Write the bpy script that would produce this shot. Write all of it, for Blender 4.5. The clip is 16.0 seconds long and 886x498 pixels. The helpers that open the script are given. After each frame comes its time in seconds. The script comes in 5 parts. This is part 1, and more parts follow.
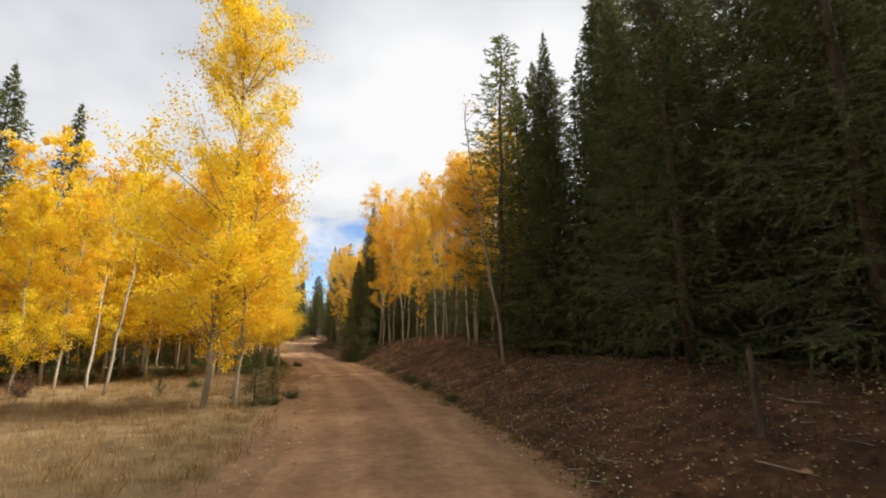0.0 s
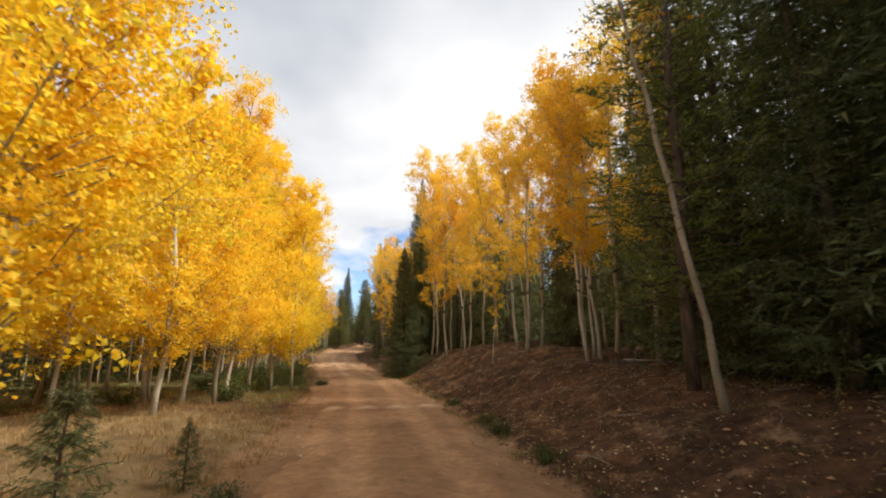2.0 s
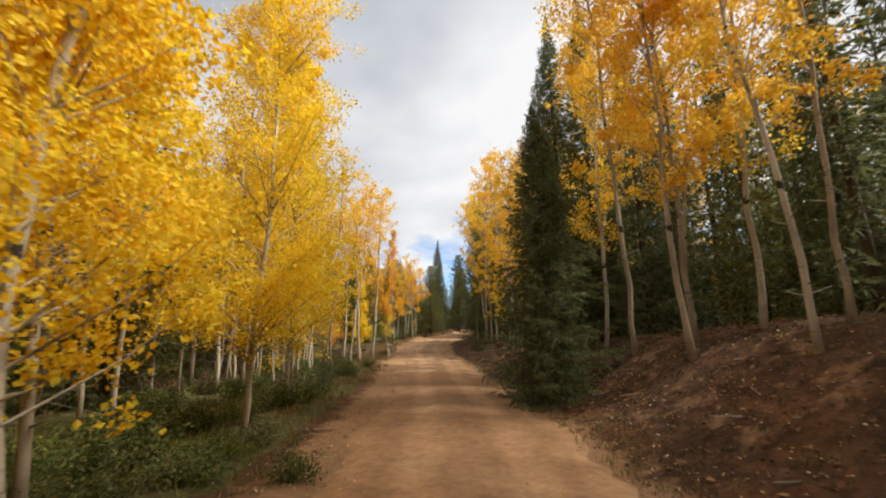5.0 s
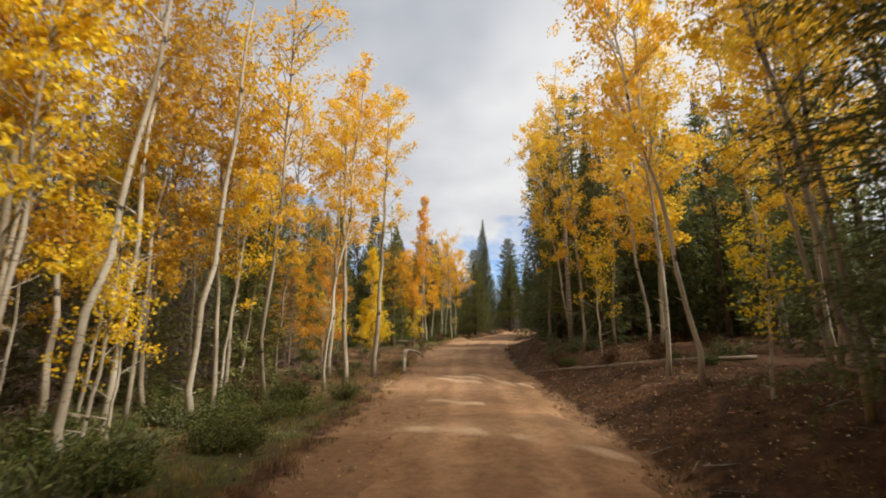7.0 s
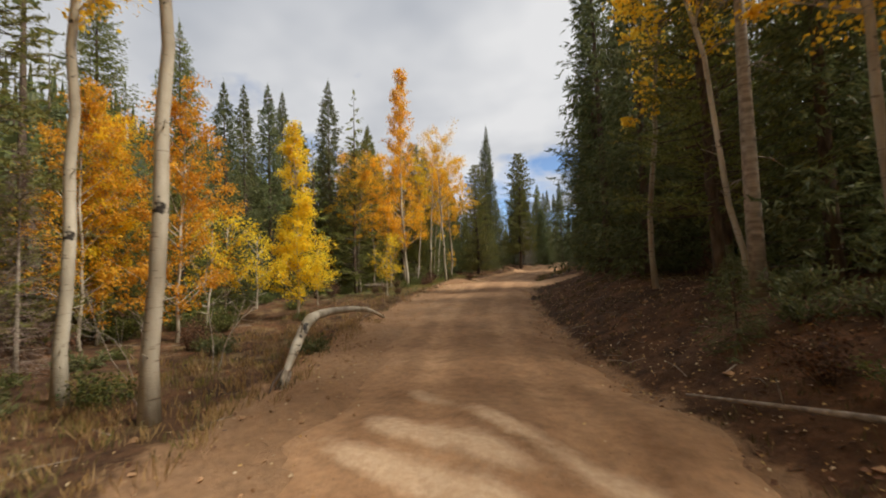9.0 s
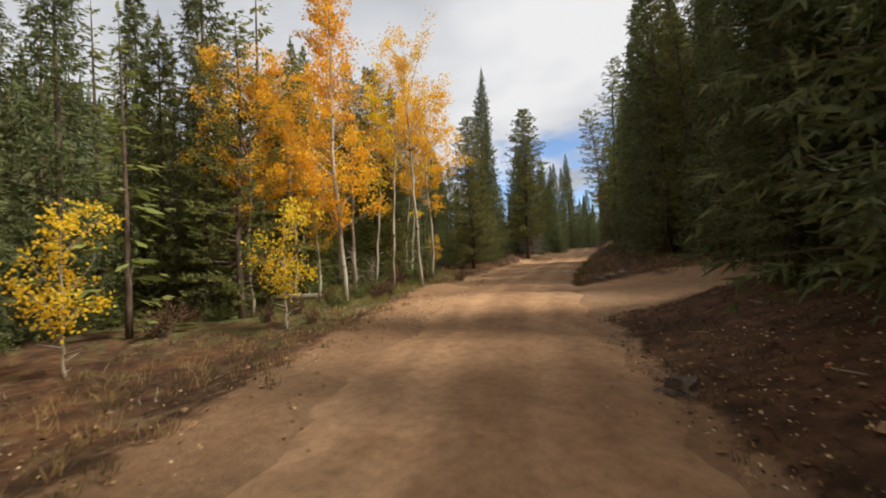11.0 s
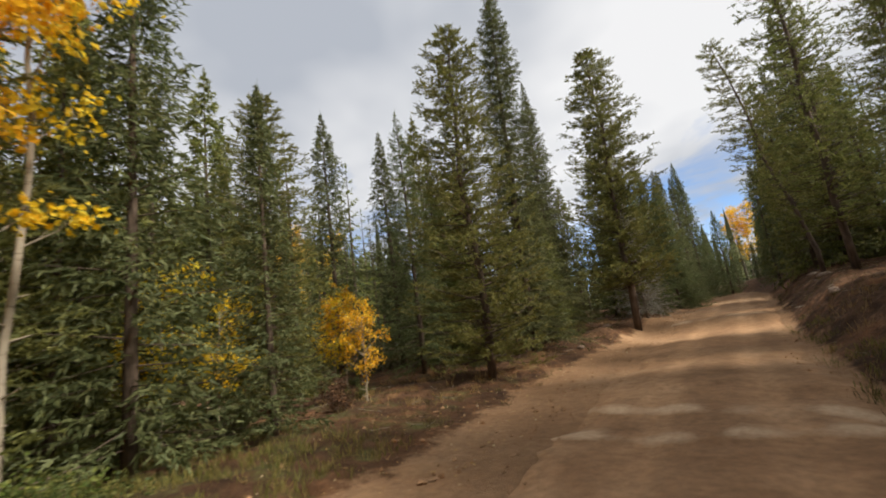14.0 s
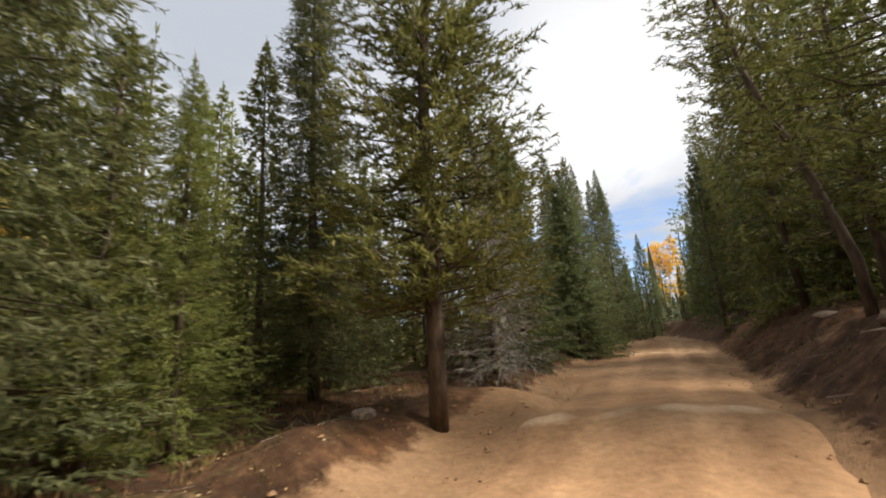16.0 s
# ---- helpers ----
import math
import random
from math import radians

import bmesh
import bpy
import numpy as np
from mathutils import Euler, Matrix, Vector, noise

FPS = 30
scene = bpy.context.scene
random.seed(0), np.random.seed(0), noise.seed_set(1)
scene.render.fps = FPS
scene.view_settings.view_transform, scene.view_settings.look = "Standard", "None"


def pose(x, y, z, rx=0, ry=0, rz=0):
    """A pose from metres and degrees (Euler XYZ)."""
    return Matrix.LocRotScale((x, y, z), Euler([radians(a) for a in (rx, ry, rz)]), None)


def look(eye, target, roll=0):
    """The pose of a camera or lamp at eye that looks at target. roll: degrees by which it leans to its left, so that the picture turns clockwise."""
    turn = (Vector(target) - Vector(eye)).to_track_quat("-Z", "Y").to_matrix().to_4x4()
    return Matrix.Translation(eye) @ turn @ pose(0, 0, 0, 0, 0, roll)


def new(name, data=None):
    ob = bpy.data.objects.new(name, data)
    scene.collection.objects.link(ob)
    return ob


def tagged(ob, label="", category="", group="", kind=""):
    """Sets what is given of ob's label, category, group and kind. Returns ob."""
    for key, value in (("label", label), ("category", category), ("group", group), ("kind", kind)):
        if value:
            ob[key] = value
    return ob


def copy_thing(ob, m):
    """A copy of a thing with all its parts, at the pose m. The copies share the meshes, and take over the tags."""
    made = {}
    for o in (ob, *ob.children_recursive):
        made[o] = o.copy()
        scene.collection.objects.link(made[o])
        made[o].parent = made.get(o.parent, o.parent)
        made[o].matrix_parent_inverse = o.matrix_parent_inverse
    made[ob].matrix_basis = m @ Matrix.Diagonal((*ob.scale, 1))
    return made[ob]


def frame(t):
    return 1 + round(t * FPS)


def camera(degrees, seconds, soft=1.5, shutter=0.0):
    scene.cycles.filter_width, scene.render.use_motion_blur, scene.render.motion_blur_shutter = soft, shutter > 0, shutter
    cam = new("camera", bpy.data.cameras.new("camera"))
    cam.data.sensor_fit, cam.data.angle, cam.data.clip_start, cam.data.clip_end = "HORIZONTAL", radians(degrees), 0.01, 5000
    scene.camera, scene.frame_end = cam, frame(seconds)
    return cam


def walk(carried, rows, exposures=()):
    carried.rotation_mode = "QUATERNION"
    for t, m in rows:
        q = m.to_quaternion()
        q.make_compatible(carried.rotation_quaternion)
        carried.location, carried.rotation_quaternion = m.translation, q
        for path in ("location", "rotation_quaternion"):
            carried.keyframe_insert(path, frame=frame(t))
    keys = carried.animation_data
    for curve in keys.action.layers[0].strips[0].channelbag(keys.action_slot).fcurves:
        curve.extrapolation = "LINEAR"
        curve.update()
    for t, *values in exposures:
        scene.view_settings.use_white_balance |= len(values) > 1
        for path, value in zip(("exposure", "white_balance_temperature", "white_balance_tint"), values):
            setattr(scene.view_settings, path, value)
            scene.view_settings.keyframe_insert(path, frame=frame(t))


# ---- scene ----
cam = camera(90.6, 16.0, soft=1.9, shutter=0.15)
ROWS = [
    (0.0, pose(0.000, 0.000, 1.897, 101.52, 0.40, -0.15)),
    (0.5, pose(-0.328, 2.159, 1.926, 102.12, 0.25, 0.41)),
    (1.0, pose(-0.592, 4.414, 1.947, 102.59, 0.27, 2.01)),
    (1.5, pose(-1.064, 6.821, 1.918, 102.81, 0.20, 3.95)),
    (2.0, pose(-1.474, 9.304, 1.938, 102.56, 0.07, 6.24)),
    (2.5, pose(-2.067, 11.864, 1.952, 102.07, 0.06, 8.67)),
    (3.0, pose(-2.745, 14.475, 1.924, 101.67, 0.28, 10.79)),
    (3.5, pose(-3.501, 17.212, 1.908, 101.40, 0.66, 12.46)),
    (4.0, pose(-4.338, 20.138, 1.863, 101.24, 0.90, 14.29)),
    (6.5, pose(-9.834, 36.797, 1.877, 101.06, 0.98, 24.01)),
    (7.0, pose(-11.292, 40.332, 1.849, 101.17, 0.78, 24.51)),
    (7.5, pose(-12.715, 43.905, 1.753, 101.36, 1.32, 24.67)),
    (8.0, pose(-14.044, 47.227, 1.712, 100.28, 1.74, 25.13)),
    (8.5, pose(-15.256, 50.400, 1.737, 97.24, 2.05, 25.31)),
    (9.0, pose(-16.310, 53.433, 1.828, 93.52, 2.16, 24.84)),
    (9.5, pose(-17.546, 56.497, 1.871, 91.78, 2.49, 23.96)),
    (10.0, pose(-18.720, 59.422, 1.940, 91.38, 3.31, 23.32)),
    (12.5, pose(-23.502, 75.224, 3.061, 95.32, 2.29, 28.74)),
    (13.0, pose(-24.230, 78.600, 3.079, 97.90, 3.83, 32.57)),
    (13.5, pose(-24.898, 82.232, 3.105, 100.08, 5.61, 35.53)),
    (14.0, pose(-25.393, 85.752, 3.161, 101.54, 7.49, 36.99)),
    (14.5, pose(-25.713, 89.451, 3.225, 102.51, 8.74, 37.38)),
    (15.0, pose(-26.198, 93.165, 3.317, 103.37, 9.11, 35.17)),
    (15.5, pose(-26.573, 96.989, 3.469, 103.62, 7.80, 31.45)),
    (16.0, pose(-26.680, 100.793, 3.612, 103.52, 4.04, 28.08)),
]
walk(cam, ROWS, [(0.0, 0.42), (1.5, 0.50), (3.0, 0.54), (4.0, 0.50), (6.5, 0.23), (8.0, 0.18), (9.0, 0.11), (10.0, 0.17), (12.5, 0.30), (15.0, 0.36), (15.5, 0.48), (16.0, 0.60)])

# ---- world, sun, exposure ----
SUN_AZ = radians(8.0)     # direction towards the sun, anticlockwise from +x
SUN_EL = radians(49.0)
scene.view_settings.exposure = 0.32
world = bpy.data.worlds.new("sky")
scene.world = world
world.use_nodes = True


def sky_nodes():
    nt = world.node_tree
    nt.nodes.clear()
    out = nt.nodes.new("ShaderNodeOutputWorld")
    bg = nt.nodes.new("ShaderNodeBackground")
    sky = nt.nodes.new("ShaderNodeTexSky")
    sky.sky_type = "NISHITA"
    sky.sun_disc = False
    sky.sun_elevation = SUN_EL
    sky.sun_rotation = math.pi / 2 - SUN_AZ
    sky.altitude = 2800
    sky.dust_density = 0.3
    sky.ozone_density = 2.0
    coord = nt.nodes.new("ShaderNodeTexCoord")
    # project the view of the sky onto a flat cloud deck
    sep = nt.nodes.new("ShaderNodeSeparateXYZ")
    nt.links.new(coord.outputs["Generated"], sep.inputs[0])
    zz = nt.nodes.new("ShaderNodeMath")
    zz.operation = "MAXIMUM"
    zz.inputs[1].default_value = 0.0
    nt.links.new(sep.outputs["Z"], zz.inputs[0])
    za = nt.nodes.new("ShaderNodeMath")
    za.inputs[1].default_value = 0.22
    nt.links.new(zz.outputs[0], za.inputs[0])
    div = nt.nodes.new("ShaderNodeVectorMath")
    div.operation = "DIVIDE"
    comb = nt.nodes.new("ShaderNodeCombineXYZ")
    for i in range(3):
        nt.links.new(za.outputs[0], comb.inputs[i])
    nt.links.new(coord.outputs["Generated"], div.inputs[0])
    nt.links.new(comb.outputs[0], div.inputs[1])
    big = nt.nodes.new("ShaderNodeTexNoise")
    big.inputs["Scale"].default_value = 1.5
    big.inputs["Detail"].default_value = 6.0
    big.inputs["Roughness"].default_value = 0.55
    big.inputs["Distortion"].default_value = 0.3
    nt.links.new(div.outputs[0], big.inputs["Vector"])
    cover = nt.nodes.new("ShaderNodeValToRGB")
    cover.color_ramp.elements[0].position, cover.color_ramp.elements[1].position = 0.32, 0.46
    thin = nt.nodes.new("ShaderNodeMath")      # the deck opens towards the horizon
    thin.operation = "MULTIPLY_ADD"
    thin.inputs[1].default_value, thin.inputs[2].default_value = 0.9, -0.26
    nt.links.new(zz.outputs[0], thin.inputs[0])
    low = nt.nodes.new("ShaderNodeMath")
    low.operation = "MINIMUM"
    low.inputs[1].default_value = 0.06
    nt.links.new(thin.outputs[0], low.inputs[0])
    total = nt.nodes.new("ShaderNodeMath")
    nt.links.new(big.outputs["Fac"], total.inputs[0])
    nt.links.new(low.outputs[0], total.inputs[1])
    nt.links.new(total.outputs[0], cover.inputs["Fac"])
    shade = nt.nodes.new("ShaderNodeTexNoise")
    shade.inputs["Scale"].default_value = 1.1
    shade.inputs["Detail"].default_value = 4.0
    nt.links.new(div.outputs[0], shade.inputs["Vector"])
    cloud = nt.nodes.new("ShaderNodeValToRGB")
    el = cloud.color_ramp.elements
    el[0].position, el[0].color = 0.36, (2.55, 2.72, 3.05, 1)
    el[1].position, el[1].color = 0.64, (4.8, 4.8, 4.85, 1)
    nt.links.new(shade.outputs["Fac"], cloud.inputs["Fac"])
    mix = nt.nodes.new("ShaderNodeMix")
    mix.data_type = "RGBA"
    nt.links.new(cover.outputs["Color"], mix.inputs["Factor"])
    nt.links.new(sky.outputs["Color"], mix.inputs["A"])
    nt.links.new(cloud.outputs["Color"], mix.inputs["B"])
    nt.links.new(mix.outputs["Result"], bg.inputs["Color"])
    bg.inputs["Strength"].default_value = 0.15
    nt.links.new(bg.outputs[0], out.inputs["Surface"])


sky_nodes()
sun = new("sun", bpy.data.lights.new("sun", "SUN"))
sun.data.energy = 5.0
sun.data.angle = radians(12.0)
sun.data.color = (1.0, 0.94, 0.84)
_s = Vector((math.cos(SUN_AZ) * math.cos(SUN_EL), math.sin(SUN_AZ) * math.cos(SUN_EL), math.sin(SUN_EL)))
sun.matrix_world = look(_s * 100, (0, 0, 0))


# ---- materials ----
class Mat:
    """A small builder of node materials."""

    def __init__(self, name, rough=0.8):
        self.m = bpy.data.materials.new(name)
        self.m.use_nodes = True
        self.nt = self.m.node_tree
        self.bsdf = next(n for n in self.nt.nodes if n.type == "BSDF_PRINCIPLED")
        self.out = next(n for n in self.nt.nodes if n.type == "OUTPUT_MATERIAL")
        self.bsdf.inputs["Roughness"].default_value = rough
        self.bsdf.inputs["Specular IOR Level"].default_value = 0.25
        self.geo = self.nt.nodes.new("ShaderNodeNewGeometry")
        self.tc = self.nt.nodes.new("ShaderNodeTexCoord")
        self.info = self.nt.nodes.new("ShaderNodeObjectInfo")

    def link(self, a, b):
        self.nt.links.new(a, b)

    def noise(self, scale, detail=4.0, vec=None, stretch=None, rough=0.55):
        n = self.nt.nodes.new("ShaderNodeTexNoise")
        n.inputs["Scale"].default_value = scale
        n.inputs["Detail"].default_value = detail
        n.inputs["Roughness"].default_value = rough
        v = vec or self.tc.outputs["Object"]
        if stretch:
            mp = self.nt.nodes.new("ShaderNodeMapping")
            mp.inputs["Scale"].default_value = stretch
            self.link(v, mp.inputs["Vector"])
            v = mp.outputs[0]
        self.link(v, n.inputs["Vector"])
        return n.outputs["Fac"]

    def ramp(self, fac, stops):
        r = self.nt.nodes.new("ShaderNodeValToRGB")
        el = r.color_ramp.elements
        while len(el) < len(stops):
            el.new(0.5)
        for e, (p, c) in zip(el, stops):
            e.position = p
            e.color = (*c, 1) if len(c) == 3 else c
        self.link(fac, r.inputs["Fac"])
        return r.outputs["Color"]

    def mix(self, fac, a, b, blend="MIX"):
        n = self.nt.nodes.new("ShaderNodeMix")
        n.data_type, n.blend_type = "RGBA", blend
        for src, slot in ((fac, "Factor"), (a, "A"), (b, "B")):
            if isinstance(src, (int, float)):
                n.inputs[slot].default_value = src
            elif isinstance(src, tuple):
                n.inputs[slot].default_value = (*src, 1)
            else:
                self.link(src, n.inputs[slot])
        return n.outputs["Result"]

    def attr(self, name):
        n = self.nt.nodes.new("ShaderNodeAttribute")
        n.attribute_name = name
        return n.outputs["Fac"]

    def math(self, op, a, b):
        n = self.nt.nodes.new("ShaderNodeMath")
        n.operation, n.use_clamp = op, False
        for src, slot in ((a, 0), (b, 1)):
            if isinstance(src, (int, float)):
                n.inputs[slot].default_value = src
            else:
                self.link(src, n.inputs[slot])
        return n.outputs[0]

    def color(self, c):
        self.link(c, self.bsdf.inputs["Base Color"])

    def bump(self, fac, strength=0.4, dist=0.02):
        b = self.nt.nodes.new("ShaderNodeBump")
        b.inputs["Strength"].default_value = strength
        b.inputs["Distance"].default_value = dist
        self.link(fac, b.inputs["Height"])
        self.link(b.outputs[0], self.bsdf.inputs["Normal"])

    def leafy(self, c, through_share):
        """Thin foliage: part of the light passes through the blade."""
        t = self.nt.nodes.new("ShaderNodeBsdfTranslucent")
        self.link(c, t.inputs["Color"])
        s = self.nt.nodes.new("ShaderNodeMixShader")
        s.inputs[0].default_value = through_share
        self.color(c)
        self.link(self.bsdf.outputs[0], s.inputs[1])
        self.link(t.outputs[0], s.inputs[2])
        self.link(s.outputs[0], self.out.inputs["Surface"])


def leaf_material(name, lo, mid, hi, share=0.45):
    a = Mat(name, 0.6)
    c = a.ramp(a.geo.outputs["Random Per Island"], [(0.0, lo), (0.5, mid), (1.0, hi)])
    tree = a.ramp(a.info.outputs["Random"], [(0.0, (1.0, 0.90, 0.9)), (0.5, (1.0, 0.97, 1.0)), (1.0, (1.0, 1.04, 1.0))])
    c = a.mix(1.0, c, tree, "MULTIPLY")
    patch = a.ramp(a.noise(0.9, 2.0), [(0.35, (0.95, 0.88, 0.86)), (0.65, (1.0, 1.0, 1.0))])
    a.leafy(a.mix(1.0, c, patch, "MULTIPLY"), share)
    return a.m


YELLOW = leaf_material("aspen_leaf_yellow", (0.90, 0.59, 0.02), (0.94, 0.74, 0.035), (0.96, 0.84, 0.10), 0.57)
ORANGE = leaf_material("aspen_leaf_orange", (0.83, 0.43, 0.02), (0.90, 0.545, 0.032), (0.94, 0.66, 0.065), 0.5)
FALLEN = leaf_material("fallen_leaf", (0.40, 0.22, 0.06), (0.66, 0.48, 0.18), (0.80, 0.72, 0.48), 0.15)
SHRUB = leaf_material("shrub_leaf", (0.05, 0.08, 0.02), (0.09, 0.12, 0.03), (0.2, 0.2, 0.05), 0.3)
SPRUCE = leaf_material("spruce_needles", (0.085, 0.105, 0.042), (0.14, 0.165, 0.066), (0.23, 0.25, 0.105), 0.4)
PINE = leaf_material("pine_needles", (0.12, 0.14, 0.036), (0.20, 0.22, 0.058), (0.31, 0.32, 0.10), 0.42)
TWIG = leaf_material("dry_twigs", (0.10, 0.075, 0.055), (0.17, 0.13, 0.10), (0.27, 0.22, 0.175), 0.1)
LICHEN = leaf_material("lichened_twigs", (0.22, 0.20, 0.17), (0.34, 0.315, 0.28), (0.48, 0.45, 0.40), 0.1)
RUSSET = leaf_material("russet_leaf", (0.05, 0.026, 0.014), (0.10, 0.05, 0.026), (0.22, 0.12, 0.055), 0.12)
FERN = leaf_material("undergrowth_leaf", (0.07, 0.11, 0.02), (0.13, 0.18, 0.035), (0.26, 0.27, 0.06), 0.35)
GOLD = leaf_material("aspen_leaf_gold", (0.88, 0.55, 0.03), (0.93, 0.67, 0.055), (0.95, 0.78, 0.11), 0.57)
OCHRE = leaf_material("aspen_leaf_ochre", (0.52, 0.28, 0.02), (0.66, 0.40, 0.03), (0.78, 0.54, 0.06), 0.5)
RUSTY = leaf_material("aspen_leaf_rust", (0.58, 0.26, 0.02), (0.72, 0.38, 0.03), (0.84, 0.52, 0.05), 0.5)
FARFIR = leaf_material("far_needles", (0.06, 0.075, 0.03), (0.095, 0.11, 0.042), (0.14, 0.15, 0.055), 0.2)
GRASS = leaf_material("dry_grass_blades", (0.26, 0.17, 0.06), (0.37, 0.26, 0.10), (0.48, 0.37, 0.17), 0.25)
GREENGRASS = leaf_material("green_grass_blades", (0.11, 0.13, 0.03), (0.20, 0.21, 0.05), (0.38, 0.32, 0.11), 0.3)
TUFT = leaf_material("brown_tuft_blades", (0.07, 0.05, 0.022), (0.13, 0.10, 0.04), (0.25, 0.20, 0.085), 0.2)


def aspen_bark():
    a = Mat("aspen_bark", 0.75)
    base = a.ramp(a.noise(2.2, 5.0, stretch=(1, 1, 0.35)), [(0.3, (0.24, 0.20, 0.145)), (0.5, (0.45, 0.40, 0.315)), (0.75, (0.70, 0.655, 0.56))])
    lines = a.ramp(a.noise(9.0, 3.0, stretch=(0.45, 0.45, 2.6)), [(0.61, (0, 0, 0)), (0.70, (1, 1, 1))])
    eyes = a.ramp(a.noise(3.4, 4.0, rough=0.65, stretch=(0.8, 0.8, 0.9)), [(0.60, (0, 0, 0)), (0.66, (1, 1, 1))])
    c = a.mix(lines, base, (0.18, 0.145, 0.105))
    c = a.mix(eyes, c, (0.035, 0.028, 0.022))
    tone = a.ramp(a.info.outputs["Random"], [(0.0, (0.66, 0.60, 0.52)), (0.5, (0.9, 0.87, 0.82)), (1.0, (1.1, 1.1, 1.08))])
    a.color(a.mix(1.0, c, tone, "MULTIPLY"))
    a.bump(a.noise(18.0, 4.0, stretch=(1, 1, 2.0)), 0.6, 0.012)
    return a.m


def dark_bark():
    a = Mat("conifer_bark", 0.9)
    a.color(a.ramp(a.noise(9.0, 5.0, stretch=(1, 1, 0.25)), [(0.3, (0.05, 0.034, 0.024)), (0.55, (0.12, 0.085, 0.06)), (0.8, (0.2, 0.15, 0.11))]))
    a.bump(a.noise(16.0, 5.0, stretch=(1, 1, 0.2)), 0.8, 0.02)
    return a.m


def dead_wood():
    a = Mat("weathered_wood", 0.85)
    a.color(a.ramp(a.noise(6.0, 5.0, stretch=(0.4, 2.5, 2.5)), [(0.25, (0.10, 0.075, 0.055)), (0.5, (0.27, 0.22, 0.165)), (0.8, (0.46, 0.40, 0.32))]))
    a.bump(a.noise(22.0, 4.0, stretch=(0.3, 2, 2)), 0.6, 0.012)
    return a.m


def dirt_color(a):
    big = a.noise(0.35, 5.0)
    fine = a.noise(6.0, 6.0, rough=0.7)
    c = a.ramp(big, [(0.3, (0.30, 0.168, 0.085)), (0.5, (0.38, 0.22, 0.114)), (0.72, (0.46, 0.285, 0.158))])
    grit = a.ramp(fine, [(0.3, (0.7, 0.7, 0.7)), (0.6, (1.05, 1.05, 1.05)), (0.85, (1.25, 1.22, 1.18))])
    return a.mix(1.0, c, grit, "MULTIPLY")


def road_material(tracks=True):
    a = Mat("packed_dirt" if tracks else "loose_dirt", 0.95)
    c = dirt_color(a)
    if tracks:      # wheels have swept two paler, smoother tracks
        worn = a.ramp(a.math("ADD", a.attr("lane"), a.math("MULTIPLY", a.math("SUBTRACT", a.noise(0.9, 5.0), 0.5), 1.1)), [(0.2, (0.86, 0.84, 0.82)), (0.75, (1.10, 1.10, 1.09))])
        c = a.mix(1.0, c, worn, "MULTIPLY")
        stones = a.ramp(a.noise(26.0, 3.0, rough=0.6), [(0.66, (1, 1, 1)), (0.72, (0.62, 0.6, 0.58))])
        c = a.mix(1.0, c, stones, "MULTIPLY")
        patchy = a.ramp(a.noise(1.7, 5.0, rough=0.65), [(0.34, (0.84, 0.82, 0.80)), (0.5, (1.0, 1.0, 1.0)), (0.68, (1.12, 1.13, 1.14))])
        c = a.mix(1.0, c, patchy, "MULTIPLY")
        # slivers of sunlight on the ridges, painted in as a paler dirt colour
        stripe_mix = a.ramp(a.math("ADD", a.attr("sun_stripe"), a.math("MULTIPLY", a.math("SUBTRACT", a.noise(4.0, 5.0, rough=0.7), 0.5), 0.9)), [(0.22, (0, 0, 0)), (0.75, (0.85, 0.85, 0.85))])
        c = a.mix(stripe_mix, c, a.ramp(a.noise(14.0, 4.0), [(0.3, (0.52, 0.35, 0.21)), (0.7, (0.66, 0.48, 0.31))]))
    a.color(c)
    a.bump(a.noise(9.0, 7.0, rough=0.7), 0.6, 0.035)
    return a.m


def ground_material():
    a = Mat("forest_ground", 0.95)
    dirt = dirt_color(a)
    grass = a.ramp(a.noise(1.6, 6.0, rough=0.65), [(0.3, (0.13, 0.08, 0.036)), (0.5, (0.235, 0.155, 0.072)), (0.7, (0.33, 0.235, 0.115))])
    duff = a.ramp(a.noise(3.0, 7.0, rough=0.7), [(0.3, (0.038, 0.020, 0.010)), (0.5, (0.10, 0.052, 0.026)), (0.72, (0.21, 0.115, 0.06))])
    duff = a.mix(1.0, duff, a.ramp(a.noise(0.55, 4.0), [(0.35, (0.62, 0.58, 0.52)), (0.5, (1.0, 0.95, 0.9)), (0.66, (1.35, 1.2, 1.0))]), "MULTIPLY")
    moss = a.ramp(a.noise(4.0, 6.0, rough=0.7), [(0.35, (0.06, 0.055, 0.02)), (0.55, (0.12, 0.12, 0.035)), (0.7, (0.2, 0.19, 0.06))])
    rag = a.math("MULTIPLY", a.math("SUBTRACT", a.noise(1.4, 6.0, rough=0.7), 0.5), 1.3)
    sel = lambda name: a.ramp(a.math("ADD", a.attr(name), rag), [(0.38, (0, 0, 0)), (0.62, (1, 1, 1))])
    c = a.mix(sel("grass"), duff, grass)
    c = a.mix(sel("green"), c, moss)
    c = a.mix(sel("dirt"), c, dirt)
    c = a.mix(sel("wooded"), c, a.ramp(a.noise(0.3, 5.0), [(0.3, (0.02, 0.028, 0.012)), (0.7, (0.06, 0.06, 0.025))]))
    a.color(c)
    a.bump(a.noise(7.0, 8.0, rough=0.78), 1.0, 0.08)
    return a.m


def rock_material():
    a = Mat("pale_rock", 0.9)
    a.color(a.ramp(a.noise(5.0, 6.0), [(0.3, (0.15, 0.105, 0.075)), (0.55, (0.29, 0.215, 0.16)), (0.8, (0.42, 0.34, 0.27))]))
    a.bump(a.noise(14.0, 6.0), 0.7, 0.02)
    return a.m


ROADDIRT = road_material(False)
BARK, DARKBARK, DEAD, ROAD, GROUND, ROCK = aspen_bark(), dark_bark(), dead_wood(), road_material(), ground_material(), rock_material()


